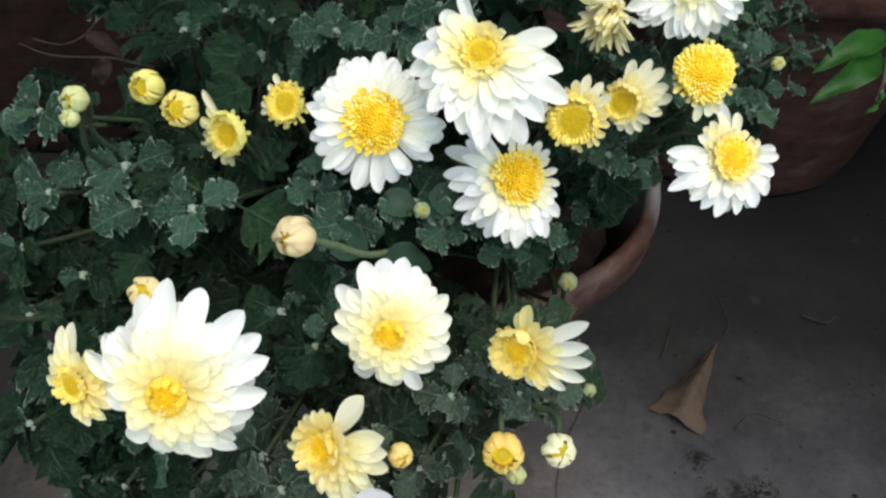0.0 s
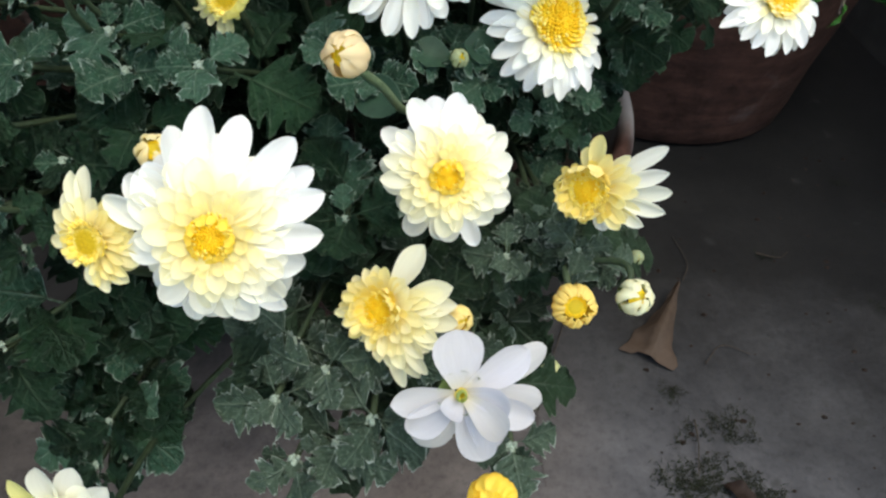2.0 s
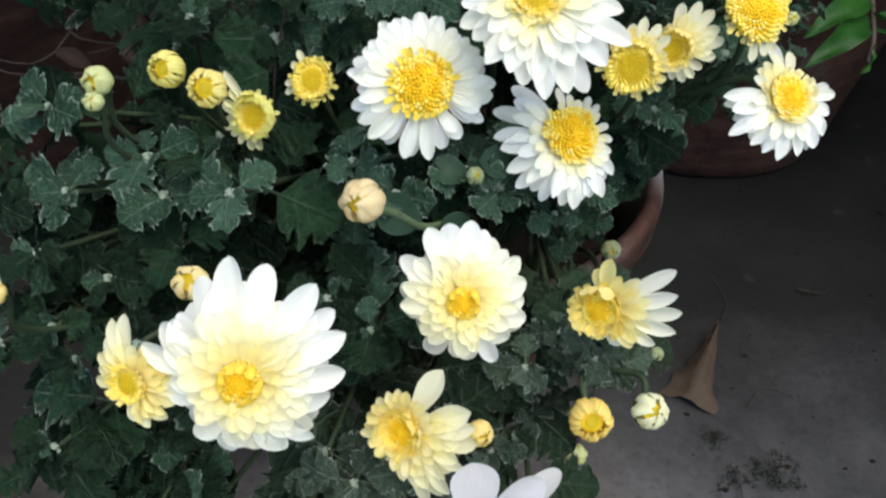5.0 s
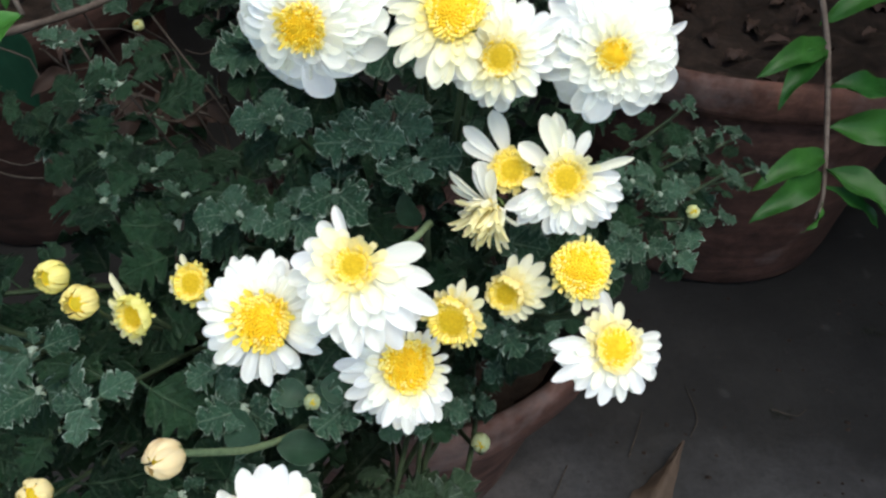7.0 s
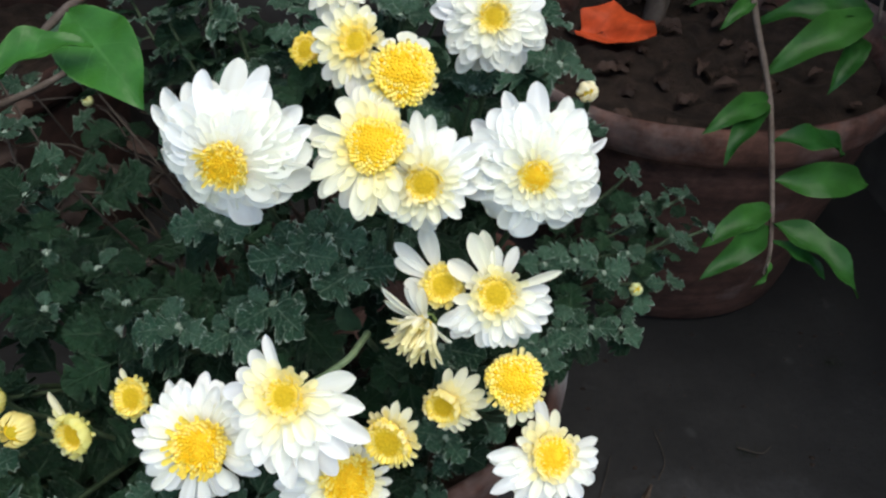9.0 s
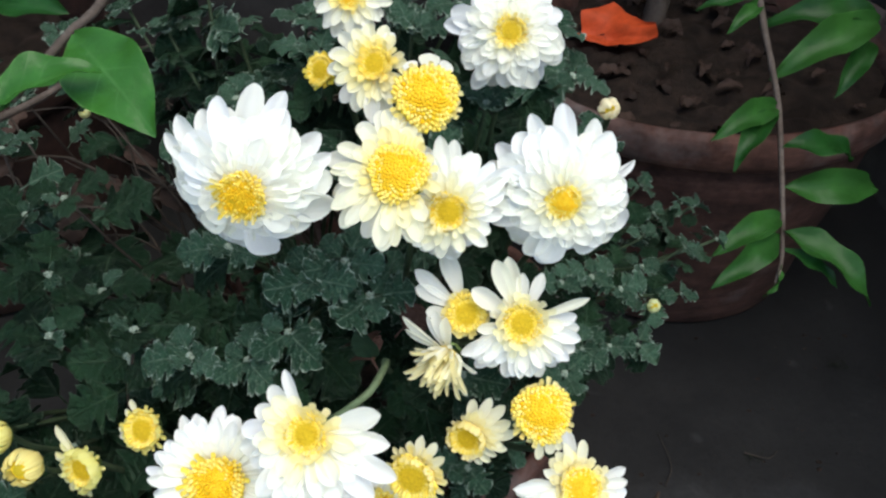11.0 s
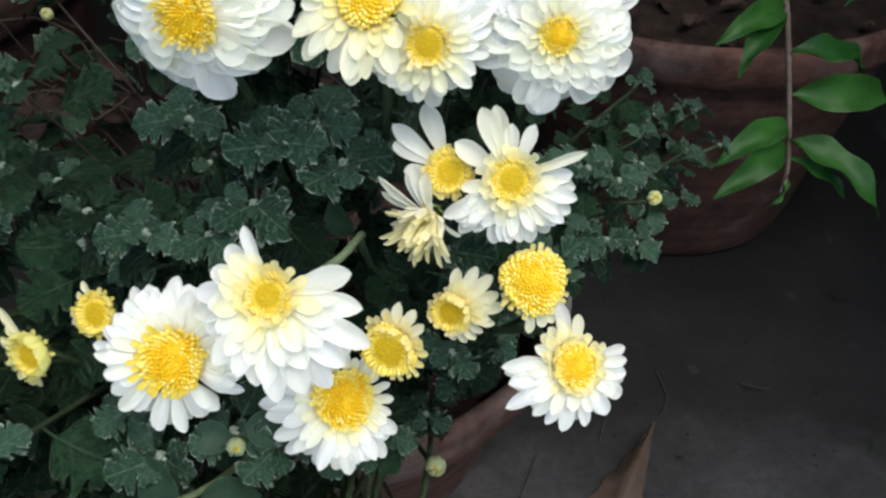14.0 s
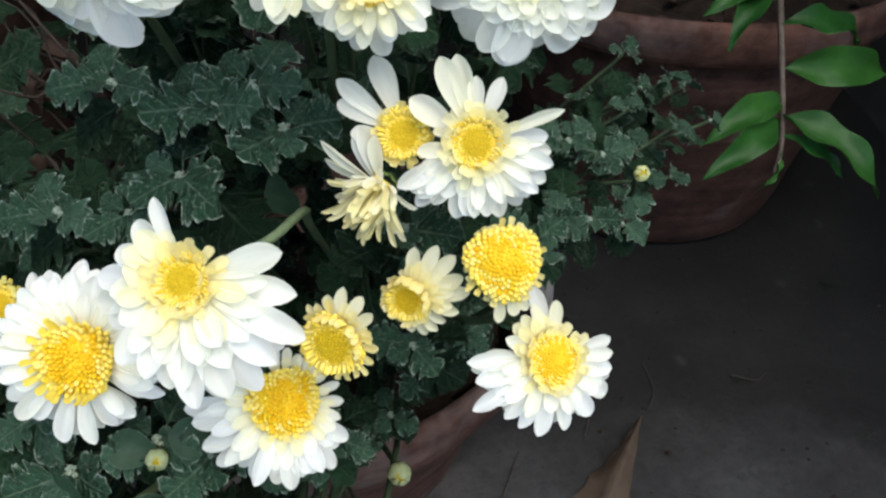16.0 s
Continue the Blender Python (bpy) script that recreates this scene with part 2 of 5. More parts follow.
DRY_LEAF = leaf_material("dry_leaf", (0.034, 0.024, 0.018), (0.058, 0.041, 0.031), (0.035, 0.023, 0.017), (0.07, 0.05, 0.038), 0.7, 5.0, 0.1)
BROWN_LEAF = leaf_material("withered_leaf", (0.055, 0.03, 0.025), (0.10, 0.058, 0.047), (0.12, 0.075, 0.06), (0.07, 0.045, 0.035), 0.75, 5.0, 0.1, 0.0, True)
ORANGE = leaf_material("orange_petal", (0.50, 0.06, 0.018), (0.58, 0.085, 0.025), (0.5, 0.08, 0.03), (0.45, 0.05, 0.018), 0.5, 3.0, 0.25)
CURLED_LEAF = leaf_material("curled_brown_leaf", (0.016, 0.010, 0.008), (0.045, 0.028, 0.022), (0.045, 0.03, 0.023), (0.04, 0.026, 0.02), 0.75, 5.0, 0.1)
DARK_STEM = rough_material("dark_stem", [(0.3, (0.018, 0.03, 0.016)), (0.7, (0.04, 0.057, 0.03))], 60.0, 0.6, 0.3, 0.0008)
STEM = rough_material("green_stem", [(0.3, (0.062, 0.092, 0.048)), (0.7, (0.115, 0.15, 0.082))], 60.0, 0.55, 0.3, 0.0008)
TWIG = rough_material("brown_twig", [(0.3, (0.045, 0.034, 0.027)), (0.7, (0.10, 0.08, 0.068))], 50.0, 0.8, 0.4, 0.001)
DARK_TWIG = rough_material("dark_twig", [(0.3, (0.02, 0.016, 0.013)), (0.7, (0.05, 0.04, 0.033))], 50.0, 0.85, 0.4, 0.001)
TERRACOTTA, RIM_CLAY = terracotta_material("terracotta", 0.6), terracotta_material("limed_terracotta", 0.46, 1.5)
GREYED_CLAY = terracotta_material("greyed_terracotta", 0.52, 1.2, (0.153, -0.018, 0.23))
# the same clay darkened: the back pot's shade put into its colour
SHADED_CLAY = terracotta_material("shaded_clay", 0.66, 0.45)
SOIL = rough_material("dark_soil", [(0.3, (0.008, 0.006, 0.005)), (0.7, (0.034, 0.023, 0.018))], 45.0, 0.95, 0.9, 0.006)
CONCRETE = concrete_material()
MOSS = rough_material("dark_moss", [(0.3, (0.008, 0.0095, 0.006)), (0.7, (0.02, 0.023, 0.014))], 90.0, 0.95, 0.6, 0.003)
PLASTER = rough_material("dark_plaster", [(0.3, (0.03, 0.026, 0.024)), (0.7, (0.07, 0.06, 0.055))], 2.5, 0.9, 0.4, 0.006)


# ---- mesh helpers ----
def mesh_of(name, verts, faces, mat, uvs=None, smooth=True):
    me = bpy.data.meshes.new(name)
    me.from_pydata([tuple(v) for v in verts], [], faces)
    if uvs is not None:
        layer = me.uv_layers.new(name="UVMap")
        flat = [c for p in me.polygons for i in p.vertices for c in uvs[i]]
        layer.data.foreach_set("uv", flat)
    for m in mat if isinstance(mat, (list, tuple)) else [mat]:
        me.materials.append(m)
    me.polygons.foreach_set("use_smooth", [smooth] * len(me.polygons))
    me.update()
    return me


def under(name, me, parent, local=None, label=""):
    ob = new(name, me)
    ob.parent = parent
    if local is not None:
        ob.matrix_local = local
    return tagged(ob, label)


def frame_from(z, x_hint=Vector((1, 0, 0))):
    z = Vector(z).normalized()
    x = Vector(x_hint) - z * z.dot(Vector(x_hint))
    if x.length < 1e-4:
        x = Vector((0, 1, 0)) - z * z.y
    x.normalize()
    y = z.cross(x)
    return Matrix((x, y, z)).transposed().to_4x4()


def bezier(points, steps):
    """A smooth line through the points (Catmull-Rom)."""
    pts = [Vector(p) for p in points]
    pts = [2 * pts[0] - pts[1]] + pts + [2 * pts[-1] - pts[-2]]
    out = []
    for i in range(1, len(pts) - 2):
        a, b, c, d = pts[i - 1 : i + 3]
        for k in range(steps):
            s = k / steps
            out.append(0.5 * (2 * b + (c - a) * s + (2 * a - 5 * b + 4 * c - d) * s * s + (3 * b - a - 3 * c + d) * s**3))
    out.append(pts[-2])
    return out


def tube_mesh(name, line, r0, r1, mat, sides=7, knots=0.0):
    verts, faces = [], []
    up = Vector((0.3, 0.2, 0.9))
    for i, p in enumerate(line):
        way = (line[min(i + 1, len(line) - 1)] - line[max(i - 1, 0)]).normalized()
        a = way.cross(up).normalized()
        b = way.cross(a)
        r = r0 + (r1 - r0) * i / (len(line) - 1)
        r *= 1 + knots * math.sin(i * 2.3)
        for k in range(sides):
            w = 2 * math.pi * k / sides
            verts.append(p + r * (math.cos(w) * a + math.sin(w) * b))
    n = len(line)
    for i in range(n - 1):
        for k in range(sides):
            q = (k + 1) % sides
            faces.append((i * sides + k, i * sides + q, (i + 1) * sides + q, (i + 1) * sides + k))
    faces.append(tuple(range(sides))[::-1])
    faces.append(tuple(range((n - 1) * sides, n * sides)))
    return mesh_of(name, verts, faces, mat)


def lathe_mesh(name, profile, mat, steps=64, wobble=0.0, seed=0):
    """Turns a closed profile of (radius, height) round the z axis."""
    verts, faces, n = [], [], len(profile)
    for i in range(steps):
        w = 2 * math.pi * i / steps
        for r, z in profile:
            k = 1 + wobble * noise.noise((math.cos(w) * 1.5 + seed, math.sin(w) * 1.5, z * 9))
            verts.append((r * k * math.cos(w), r * k * math.sin(w), z + wobble * 0.12 * noise.noise((math.cos(w) * 2, math.sin(w) * 2, seed + 4))))
    for i in range(steps):
        j = (i + 1) % steps
        for k in range(n):
            q = (k + 1) % n
            faces.append((i * n + k, j * n + k, j * n + q, i * n + q))
    return mesh_of(name, verts, faces, mat)


# ---- petals, florets, buds ----
STATIONS = (0.0, 0.16, 0.32, 0.48, 0.62, 0.74, 0.84, 0.92, 0.97, 1.0)


def petal_mesh(name, cup, bend, tip=0.5, waist=0.32, cols=4, groove=0.026, peak=0.66):
    """A blade of length 1 along x and half-width 1 along y: narrow at its foot, widest past the middle, cupped across, bent along,
    lightly grooved, with a rounded end that comes to a blunt point."""
    verts, uvs, faces = [], [], []
    ang, x, z = 0.0, 0.0, 0.0
    for i, u in enumerate(STATIONS):
        w = waist + (1 - waist) * math.sin(min(u / peak, 1) * math.pi / 2) ** 1.2
        if u > peak - 0.02:
            w *= max(0.004, 1 - ((u - peak + 0.02) / (1.021 - peak)) ** 2.4) ** (tip * 0.92)
        for j in range(cols + 1):
            v = 2 * j / cols - 1
            verts.append((x, v * w, z + cup * (v * v - 0.3) * w - groove * (j % 2) * w))
            uvs.append((u, j / cols))
        if i + 1 < len(STATIONS):
            step = STATIONS[i + 1] - u
            ang += bend(u) * step
            x += math.cos(ang) * step
            z += math.sin(ang) * step
    for i in range(len(STATIONS) - 1):
        for j in range(cols):
            a = i * (cols + 1) + j
            faces.append((a, a + 1, a + cols + 2, a + cols + 1))
    return mesh_of(name, verts, faces, PETAL, uvs)


PETALS = {
    "flat": [petal_mesh("petal", 0.06, lambda u: -0.25, 0.66), petal_mesh("petal", 0.1, lambda u: 0.2 - 0.5 * u, 0.78), petal_mesh("petal", 0.08, lambda u: -0.5 * u, 0.9)],
    "back": [petal_mesh("petal", 0.07, lambda u: -0.7 * u, 0.66), petal_mesh("petal", 0.1, lambda u: 0.2 - 1.0 * u, 0.8), petal_mesh("petal", -0.05, lambda u: -0.3 - 0.5 * u, 0.6)],
    "in": [petal_mesh("petal", 0.12, lambda u: 0.9), petal_mesh("petal", 0.16, lambda u: 0.5 + 0.9 * u, 0.5, 0.5)],
    "quill": [petal_mesh("petal", 0.11, lambda u: 0.35, 0.45, 0.4, 2, 0.0, 0.84), petal_mesh("petal", 0.14, lambda u: 0.9, 0.45, 0.36, 2, 0.0, 0.84), petal_mesh("petal", 0.10, lambda u: -0.4, 0.45, 0.45, 2, 0.0, 0.84)],
    "hood": [petal_mesh("petal", 0.2, lambda u: 2.3, 0.5, 0.6), petal_mesh("petal", 0.2, lambda u: 2.0 + 0.5 * u, 0.6, 0.7)],
}


def shell_mesh(top, wide, rows=7, cols=4):
    """A petal wrapped round a unit ball from its foot nearly to the crown; top: degrees left open there."""
    verts, uvs, faces = [], [], []
    for i in range(rows + 1):
        u = i / rows
        polar = radians(165 - (165 - top) * u)
        half = wide * (0.55 + 0.45 * math.sin(math.pi * min(u + 0.15, 1) * 0.8)) * (1 - 0.55 * max(0, u - 0.75) / 0.25)
        for j in range(cols + 1):
            v = 2 * j / cols - 1
            w = v * half / max(math.sin(polar), 0.45)
            r = 1.0 - 0.05 * v * v + 0.03 * u - (0.06 if i == rows else 0)
            verts.append((r * math.sin(polar) * math.cos(w), r * math.sin(polar) * math.sin(w), r * math.cos(polar)))
            uvs.append((0.35 + 0.65 * u, j / cols))
    for i in range(rows):
        for j in range(cols):
            a = i * (cols + 1) + j
            faces.append((a, a + 1, a + cols + 2, a + cols + 1))
    return mesh_of("petal", verts, faces, PETAL, uvs)


OPEN_SHELLS = [shell_mesh(44, 0.17), shell_mesh(50, 0.16), shell_mesh(38, 0.15), shell_mesh(34, 0.17)]
SHELLS = [shell_mesh(10, 0.36), shell_mesh(24, 0.34), shell_mesh(36, 0.30), shell_mesh(50, 0.32), shell_mesh(4, 0.34)]


def floret_disc_mesh(name, core, count=130, seed=1, dome=0.38, gold=None, tuft=0.04):
    """A dome of unit radius set with small tubular florets; those nearer the middle than core are unopened."""
    rng = random.Random(seed)
    verts, faces, slots = [], [], []

    def ring(centre, rot, r, h):
        start = len(verts)
        for z, k in ((0.0, 0.9), (0.55, 1.08), (0.95, 0.85), (1.12, 0.3)):
            for s in range(5):
                w = 2 * math.pi * s / 5
                verts.append(centre + rot @ Vector((k * r * math.cos(w), k * r * math.sin(w), z * h)))
        for a in range(3):
            for s in range(5):
                q = (s + 1) % 5
                faces.append((start + a * 5 + s, start + a * 5 + q, start + a * 5 + 5 + q, start + a * 5 + 5 + s))
        faces.append(tuple(start + 15 + s for s in range(5)))
        return 16

    for i in range(count):
        r = math.sqrt((i + 0.5) / count)
        w = i * 2.39996
        r *= 1 + 0.09 * math.sin(3 * w + seed) * r
        z = dome * (1 - r * r) + tuft * noise.noise((2.6 * r * math.cos(w), 2.6 * r * math.sin(w), seed)) - (0.16 * max(0.0, 1 - r / max(core, 0.05)) if core > 0 else 0)
        centre = Vector((r * math.cos(w), r * math.sin(w), z))
        rot = frame_from((0.9 * r * math.cos(w) + rng.uniform(-0.2, 0.2), 0.9 * r * math.sin(w) + rng.uniform(-0.2, 0.2), 1.0)).to_3x3()
        inner = r < core
        n = ring(centre, rot, 0.058 if inner else 0.064 + rng.uniform(-0.006, 0.008) + 0.016 * (r > 0.8), (0.09 if inner else 0.085 + rng.uniform(-0.02, 0.02) + 1.0 * tuft * rng.random() + (0.26 if core else 0.08) * (r > 0.8)))
        slots += [2 if inner else (1 if rng.random() < (r - 0.45) * 2.2 else 0)] * n
    # the cushion below the florets
    start = len(verts)
    for a in range(6):
        r = 1.02 * a / 5
        for s in range(16):
            w = 2 * math.pi * s / 16
            verts.append(Vector((r * math.cos(w), r * math.sin(w), dome * (1 - r * r) + 0.06 - (0.16 * max(0.0, 1 - r / core) if core > 0 else 0))))
    for a in range(5):
        for s in range(16):
            q = (s + 1) % 16
            faces.append((start + a * 16 + s, start + a * 16 + 16 + s, start + a * 16 + 16 + q, start + a * 16 + q))
            slots.append(2 if core > 0.3 and a < 3 else 0)
    me = mesh_of(name, verts, faces, [gold or FLORET, FLORET_PALE, FLORET_CORE])
    me.polygons.foreach_set("material_index", slots)
    return me


DISC_OPEN = [floret_disc_mesh("floret_disc", 0.0, 230, s) for s in (1, 2, 6, 7)]
DISC_TUFT = [floret_disc_mesh("floret_disc", 0.0, 200, s, 0.42, None, 0.11) for s in (11, 12, 13)]
FLORET_HEART = floret_disc_mesh("bud_heart", 0.9, 24, 5, 0.5)
FLORET_HEART.materials[2] = floret_material("dark_heart_floret", (0.48, 0.35, 0.012), (0.62, 0.47, 0.03))
FLORET_HEART.transform(Matrix.Translation((0, 0, 0.2)) @ Matrix.Scale(0.55, 4))
DISC_RING = [floret_disc_mesh("floret_disc", 0.66, 220, s, 0.32, FLORET_LEMON) for s in (3, 4, 8)]


def calyx_mesh():
    """A green cup of overlapping bracts, unit radius, opening towards +z."""
    verts, faces = [], []
    for layer, (count, top, rad) in enumerate(((9, 0.05, 1.0), (9, -0.18, 0.94))):
        for i in range(count):
            w0 = 2 * math.pi * (i + 0.5 * layer) / count
            start = len(verts)
            for a in range(4):
                s = a / 3
                wide = (0.42, 0.46, 0.36, 0.1)[a]
                r = rad * (0.25 + 0.75 * math.sin(s * math.pi / 2)) + 0.03 * layer
                z = -0.62 + (top + 0.62) * s**1.3
                for k in (-1, 0, 1):
                    verts.append(((r + 0.05 * (k == 0)) * math.cos(w0 + wide * k), (r + 0.05 * (k == 0)) * math.sin(w0 + wide * k), z))
            for a in range(3):
                for k in range(2):
                    p = start + a * 3 + k
                    faces.append((p, p + 1, p + 4, p + 3))
    return mesh_of("calyx", verts, faces, CALYX)


CALYX_MESH = calyx_mesh()

# axes fitted to the camera's view: its right, its up, and the way towards it
RIGHT, UPWARD, TOWARDS = Vector((1, 0, 0)), Vector((0, 0.68, 0.733)), Vector((0, -0.733, 0.68))
WHITE, CREAM, LEMON, YELLOW = (0.91, 0.91, 0.91, 1), (0.91, 0.87, 0.66, 1), (0.92, 0.81, 0.39, 1), (0.92, 0.72, 0.12, 1)


def blend(a, b, s):
    return tuple(x + (y - x) * s for x, y in zip(a, b))


def bloom(plant, place, size, disc, a, b, rings, core=0, seed=0, spin=0.0, label="", disc_scale=1.0):
    """A flower head: florets in the middle, and rings of (kind, count, length, half-width, rise in degrees, tone, turn, sweep).
    a and b lean its face to the right and upwards; turn and sweep (degrees) keep a ring to one side."""
    rng = random.Random(seed)
    face = TOWARDS + a * RIGHT + b * UPWARD
    at = Matrix.Translation(place) @ frame_from(face) @ Matrix.Rotation(spin, 4, "Z")
    head = under("flower", rng.choice((DISC_OPEN, DISC_RING, DISC_TUFT)[core]), plant, at, label)
    head.scale = (disc * disc_scale,) * 3
    k = 1 / (disc * disc_scale)
    for kind, count, length, half, rise, tone, turn, sweep in rings:
        for i in range(count):
            w = radians(turn + (i + 0.5) / count * sweep - sweep / 2 + rng.uniform(-0.3, 0.3) * sweep / count) - spin
            lift = radians(rise + rng.uniform(-5, 5))
            far = disc * (0.92 if rise < 40 else 0.8)
            grow = length * size * (rng.uniform(0.86, 1.10) if count > 1 else rng.uniform(0.97, 1.03)) - (far * math.cos(lift) if kind != "hood" else 0)
            wide = half * size * (rng.uniform(0.88, 1.15) if count > 1 else 1.0)
            low = -0.10 * disc * (1 if rise < 25 else -0.6)
            m = Matrix.Rotation(w, 4, "Z") @ Matrix.Translation((far * k, 0, low * k)) @ Matrix.Rotation(-lift, 4, "Y") @ Matrix.Rotation(radians(rng.uniform(-9, 9)), 4, "X")
            petal = under("petal", rng.choice(PETALS[kind]), head, m @ Matrix.Diagonal((grow * k, wide * k, grow * k, 1)))
            petal.color = blend(tone, (tone[0], tone[1], tone[2] * 0.9, 1), rng.random())
    cup = max(disc * 1.05, size * 0.3)
    under("calyx", CALYX_MESH, head, Matrix.Translation((0, 0, -0.16)) @ Matrix.Scale(cup * k, 4))
    return head


def full_rings(inner=CREAM, outer=WHITE, rows=6, many=15, slim=0.16, low=-22, high=26):
    """A double head: long white outer rows that lean back, shorter, slimmer and creamier ones rising towards the middle."""
    out = []
    for i in range(rows):
        s = i / (rows - 1)
        out.append(("back" if s < 0.6 else "flat", many, 1.0 - 0.6 * s**1.1, slim * (1 - 0.56 * s), low + (high - low) * s**1.3, blend(outer, inner, s**1.3), 7 * i, 360))
    return out


def bud(plant, place, size, a, b, tone, green=0.6, seed=0, label="", opening=False):
    """A closed head: overlapping petals wrapped into a ball, held by a green calyx that reaches up to green of its height."""
    rng = random.Random(seed)
    at = Matrix.Translation(place) @ frame_from(TOWARDS + a * RIGHT + b * UPWARD)
    head = under("bud", FLORET_HEART, plant, at @ Matrix.Scale(size, 4), label)
    rows = ((18, 1.0), (17, 0.96), (13, 0.9)) if opening else ((6, 1.03), (7, 0.99), (6, 0.95), (5, 0.9))
    for row, (count, out) in enumerate(rows):
        for i in range(count):
            w = 2 * math.pi * (i + 0.4 * row) / count + rng.uniform(-0.12, 0.12)
            lean = Matrix.Rotation(radians(rng.uniform(-8, 8)), 4, "X")
            shell = rng.choice(OPEN_SHELLS) if opening else SHELLS[min(4, max(0, 3 - row + rng.choice((0, 0, 1))))]
            petal = under("petal", shell, head, Matrix.Rotation(w, 4, "Z") @ lean @ Matrix.Scale(out * rng.uniform(0.95, 1.05), 4))
            petal.color = blend(tone, (tone[0] * 0.86, tone[1] * 0.78, tone[2] * 0.65, 1), 0.35 * rng.random() + 0.06 * row)
    cup = 0.75 + 0.3 * green
    under("calyx", CALYX_MESH, head, Matrix.Translation((0, 0, -0.62 + 0.5 * green)) @ Matrix.Diagonal((cup, cup, 0.55 + 0.7 * green, 1)))
    return head


# ---- leaves ----
def lobed_mesh(name, seed, curl=0.5, wide=1.0, rows=30):
    """A chrysanthemum leaf of length 1 along x: a stalk, then an oval blade cut into blunt, toothed, forward-leaning lobes,
    quilted between its veins and crinkled at the margin."""
    rng = random.Random(seed)
    fold, deep, broad = rng.uniform(-0.15, 0.55), rng.uniform(0.42, 0.66), wide * rng.uniform(0.40, 0.52)
    foot, turn, sway = rng.uniform(0.2, 0.28), rng.uniform(0, 6.28), rng.uniform(-0.08, 0.08)
    cuts = {sgn: [c + rng.uniform(-0.04, 0.04) for c in (0.33, 0.62)] for sgn in (-1, 1)}
    teeth = {sgn: [c + rng.uniform(-0.025, 0.025) for c in (0.18, 0.47, 0.76, 0.89)] for sgn in (-1, 1)}
    across = (-1.0, -0.82, -0.5, 0.0, 0.5, 0.82, 1.0)
    verts, uvs, faces = [], [], []
    for i in range(rows + 1):
        u = i / rows
        half = {}
        for sgn in (-1, 1):
            near, tooth = min(abs(u - c) for c in cuts[sgn]), min(abs(u - c) for c in teeth[sgn])
            notch = deep * math.exp(-((near / 0.062) ** 2)) + 0.2 * math.exp(-((tooth / 0.03) ** 2))
            half[sgn] = broad * (math.sin(math.pi * min(u**0.72, 1.0)) ** 0.62 if 0 < i < rows else 0.0) * (1 - notch) * (1 + rng.uniform(-0.025, 0.025)) + 0.014
        for v in across:
            y = half[1 if v > 0 else -1] * v
            lean = 0.42 * abs(y) * (1 - u)
            quilt = 0.016 * math.cos(2 * math.pi * 4.5 * (u - 0.275 * abs(v))) * abs(v) * (1.2 - abs(v))
            frill = (0.05 * math.sin(13 * u + turn + 2 * v) + 0.025 * math.sin(29 * u + 2 * turn)) * abs(v) ** 3
            z = 0.05 + fold * abs(y) - 0.5 * curl * u * u - 1.1 * curl * y * y - quilt + frill
            verts.append((foot + (1 - foot) * u + lean, y + sway * u * u, z))
            uvs.append((u, 0.5 + 0.5 * v))
    n = len(across)
    for i in range(rows):
        for j in range(n - 1):
            p = i * n + j
            faces.append((p, p + 1, p + n + 1, p + n))
    start = len(verts)
    for u in (0.0, 0.5, 1.0):
        for v in (-1, 0, 1):
            verts.append((foot * u * 1.08, 0.018 * v, 0.05 * u + 0.004 - 0.012 * abs(v)))
            uvs.append((0.3, 0.5))
    for a in range(2):
        for b in range(2):
            p = start + 3 * a + b
            faces.append((p, p + 3, p + 4, p + 1))
    return verts, uvs, faces


def lobed(name, mat, count, **kw):
    return [mesh_of(name, *(lambda d: (d[0], d[2], mat, d[1]))(lobed_mesh(name, 10 + i, curl=0.1 + 0.25 * (i % 4), **kw))) for i in range(count)]


def blade_mesh(name, mat, width, curl, fold, rows=12, seed=0, wavy=0.02, full=0.8):
    """A plain pointed leaf of length 1 along x, widest nearer its foot the smaller full is."""
    verts, uvs, faces = [], [], []
    ang, x, z = 0.15, 0.0, 0.0
    across = (-1.0, -0.6, 0.0, 0.6, 1.0)
    for i in range(rows + 1):
        u = i / rows
        w = width * (0.03 + math.sin(math.pi * u**full) ** 0.85) * (1 - 0.35 * u) if 0 < i < rows else width * 0.04
        for v in across:
            verts.append((x, v * w, z + fold * abs(v) * w + wavy * math.sin(14 * u + seed + 2 * v) * abs(v)))
            uvs.append((u, 0.5 + 0.5 * v))
        ang -= curl * 2 * u / rows
        x += math.cos(ang) / rows
        z += math.sin(ang) / rows
    n = len(across)
    for i in range(rows):
        for j in range(n - 1):
            p = i * n + j
            faces.append((p, p + 1, p + n + 1, p + n))
    return mesh_of(name, verts, faces, mat, uvs)


MUM_LEAVES = lobed("leaf", MUM_LEAF, 14)
YOUNG_LEAVES = lobed("leaf", YOUNG_LEAF, 8)
DUSTY_LEAVES, DUSTY_YOUNGS = lobed("leaf", DUSTY_LEAF, 10), lobed("leaf", DUSTY_YOUNG, 6)


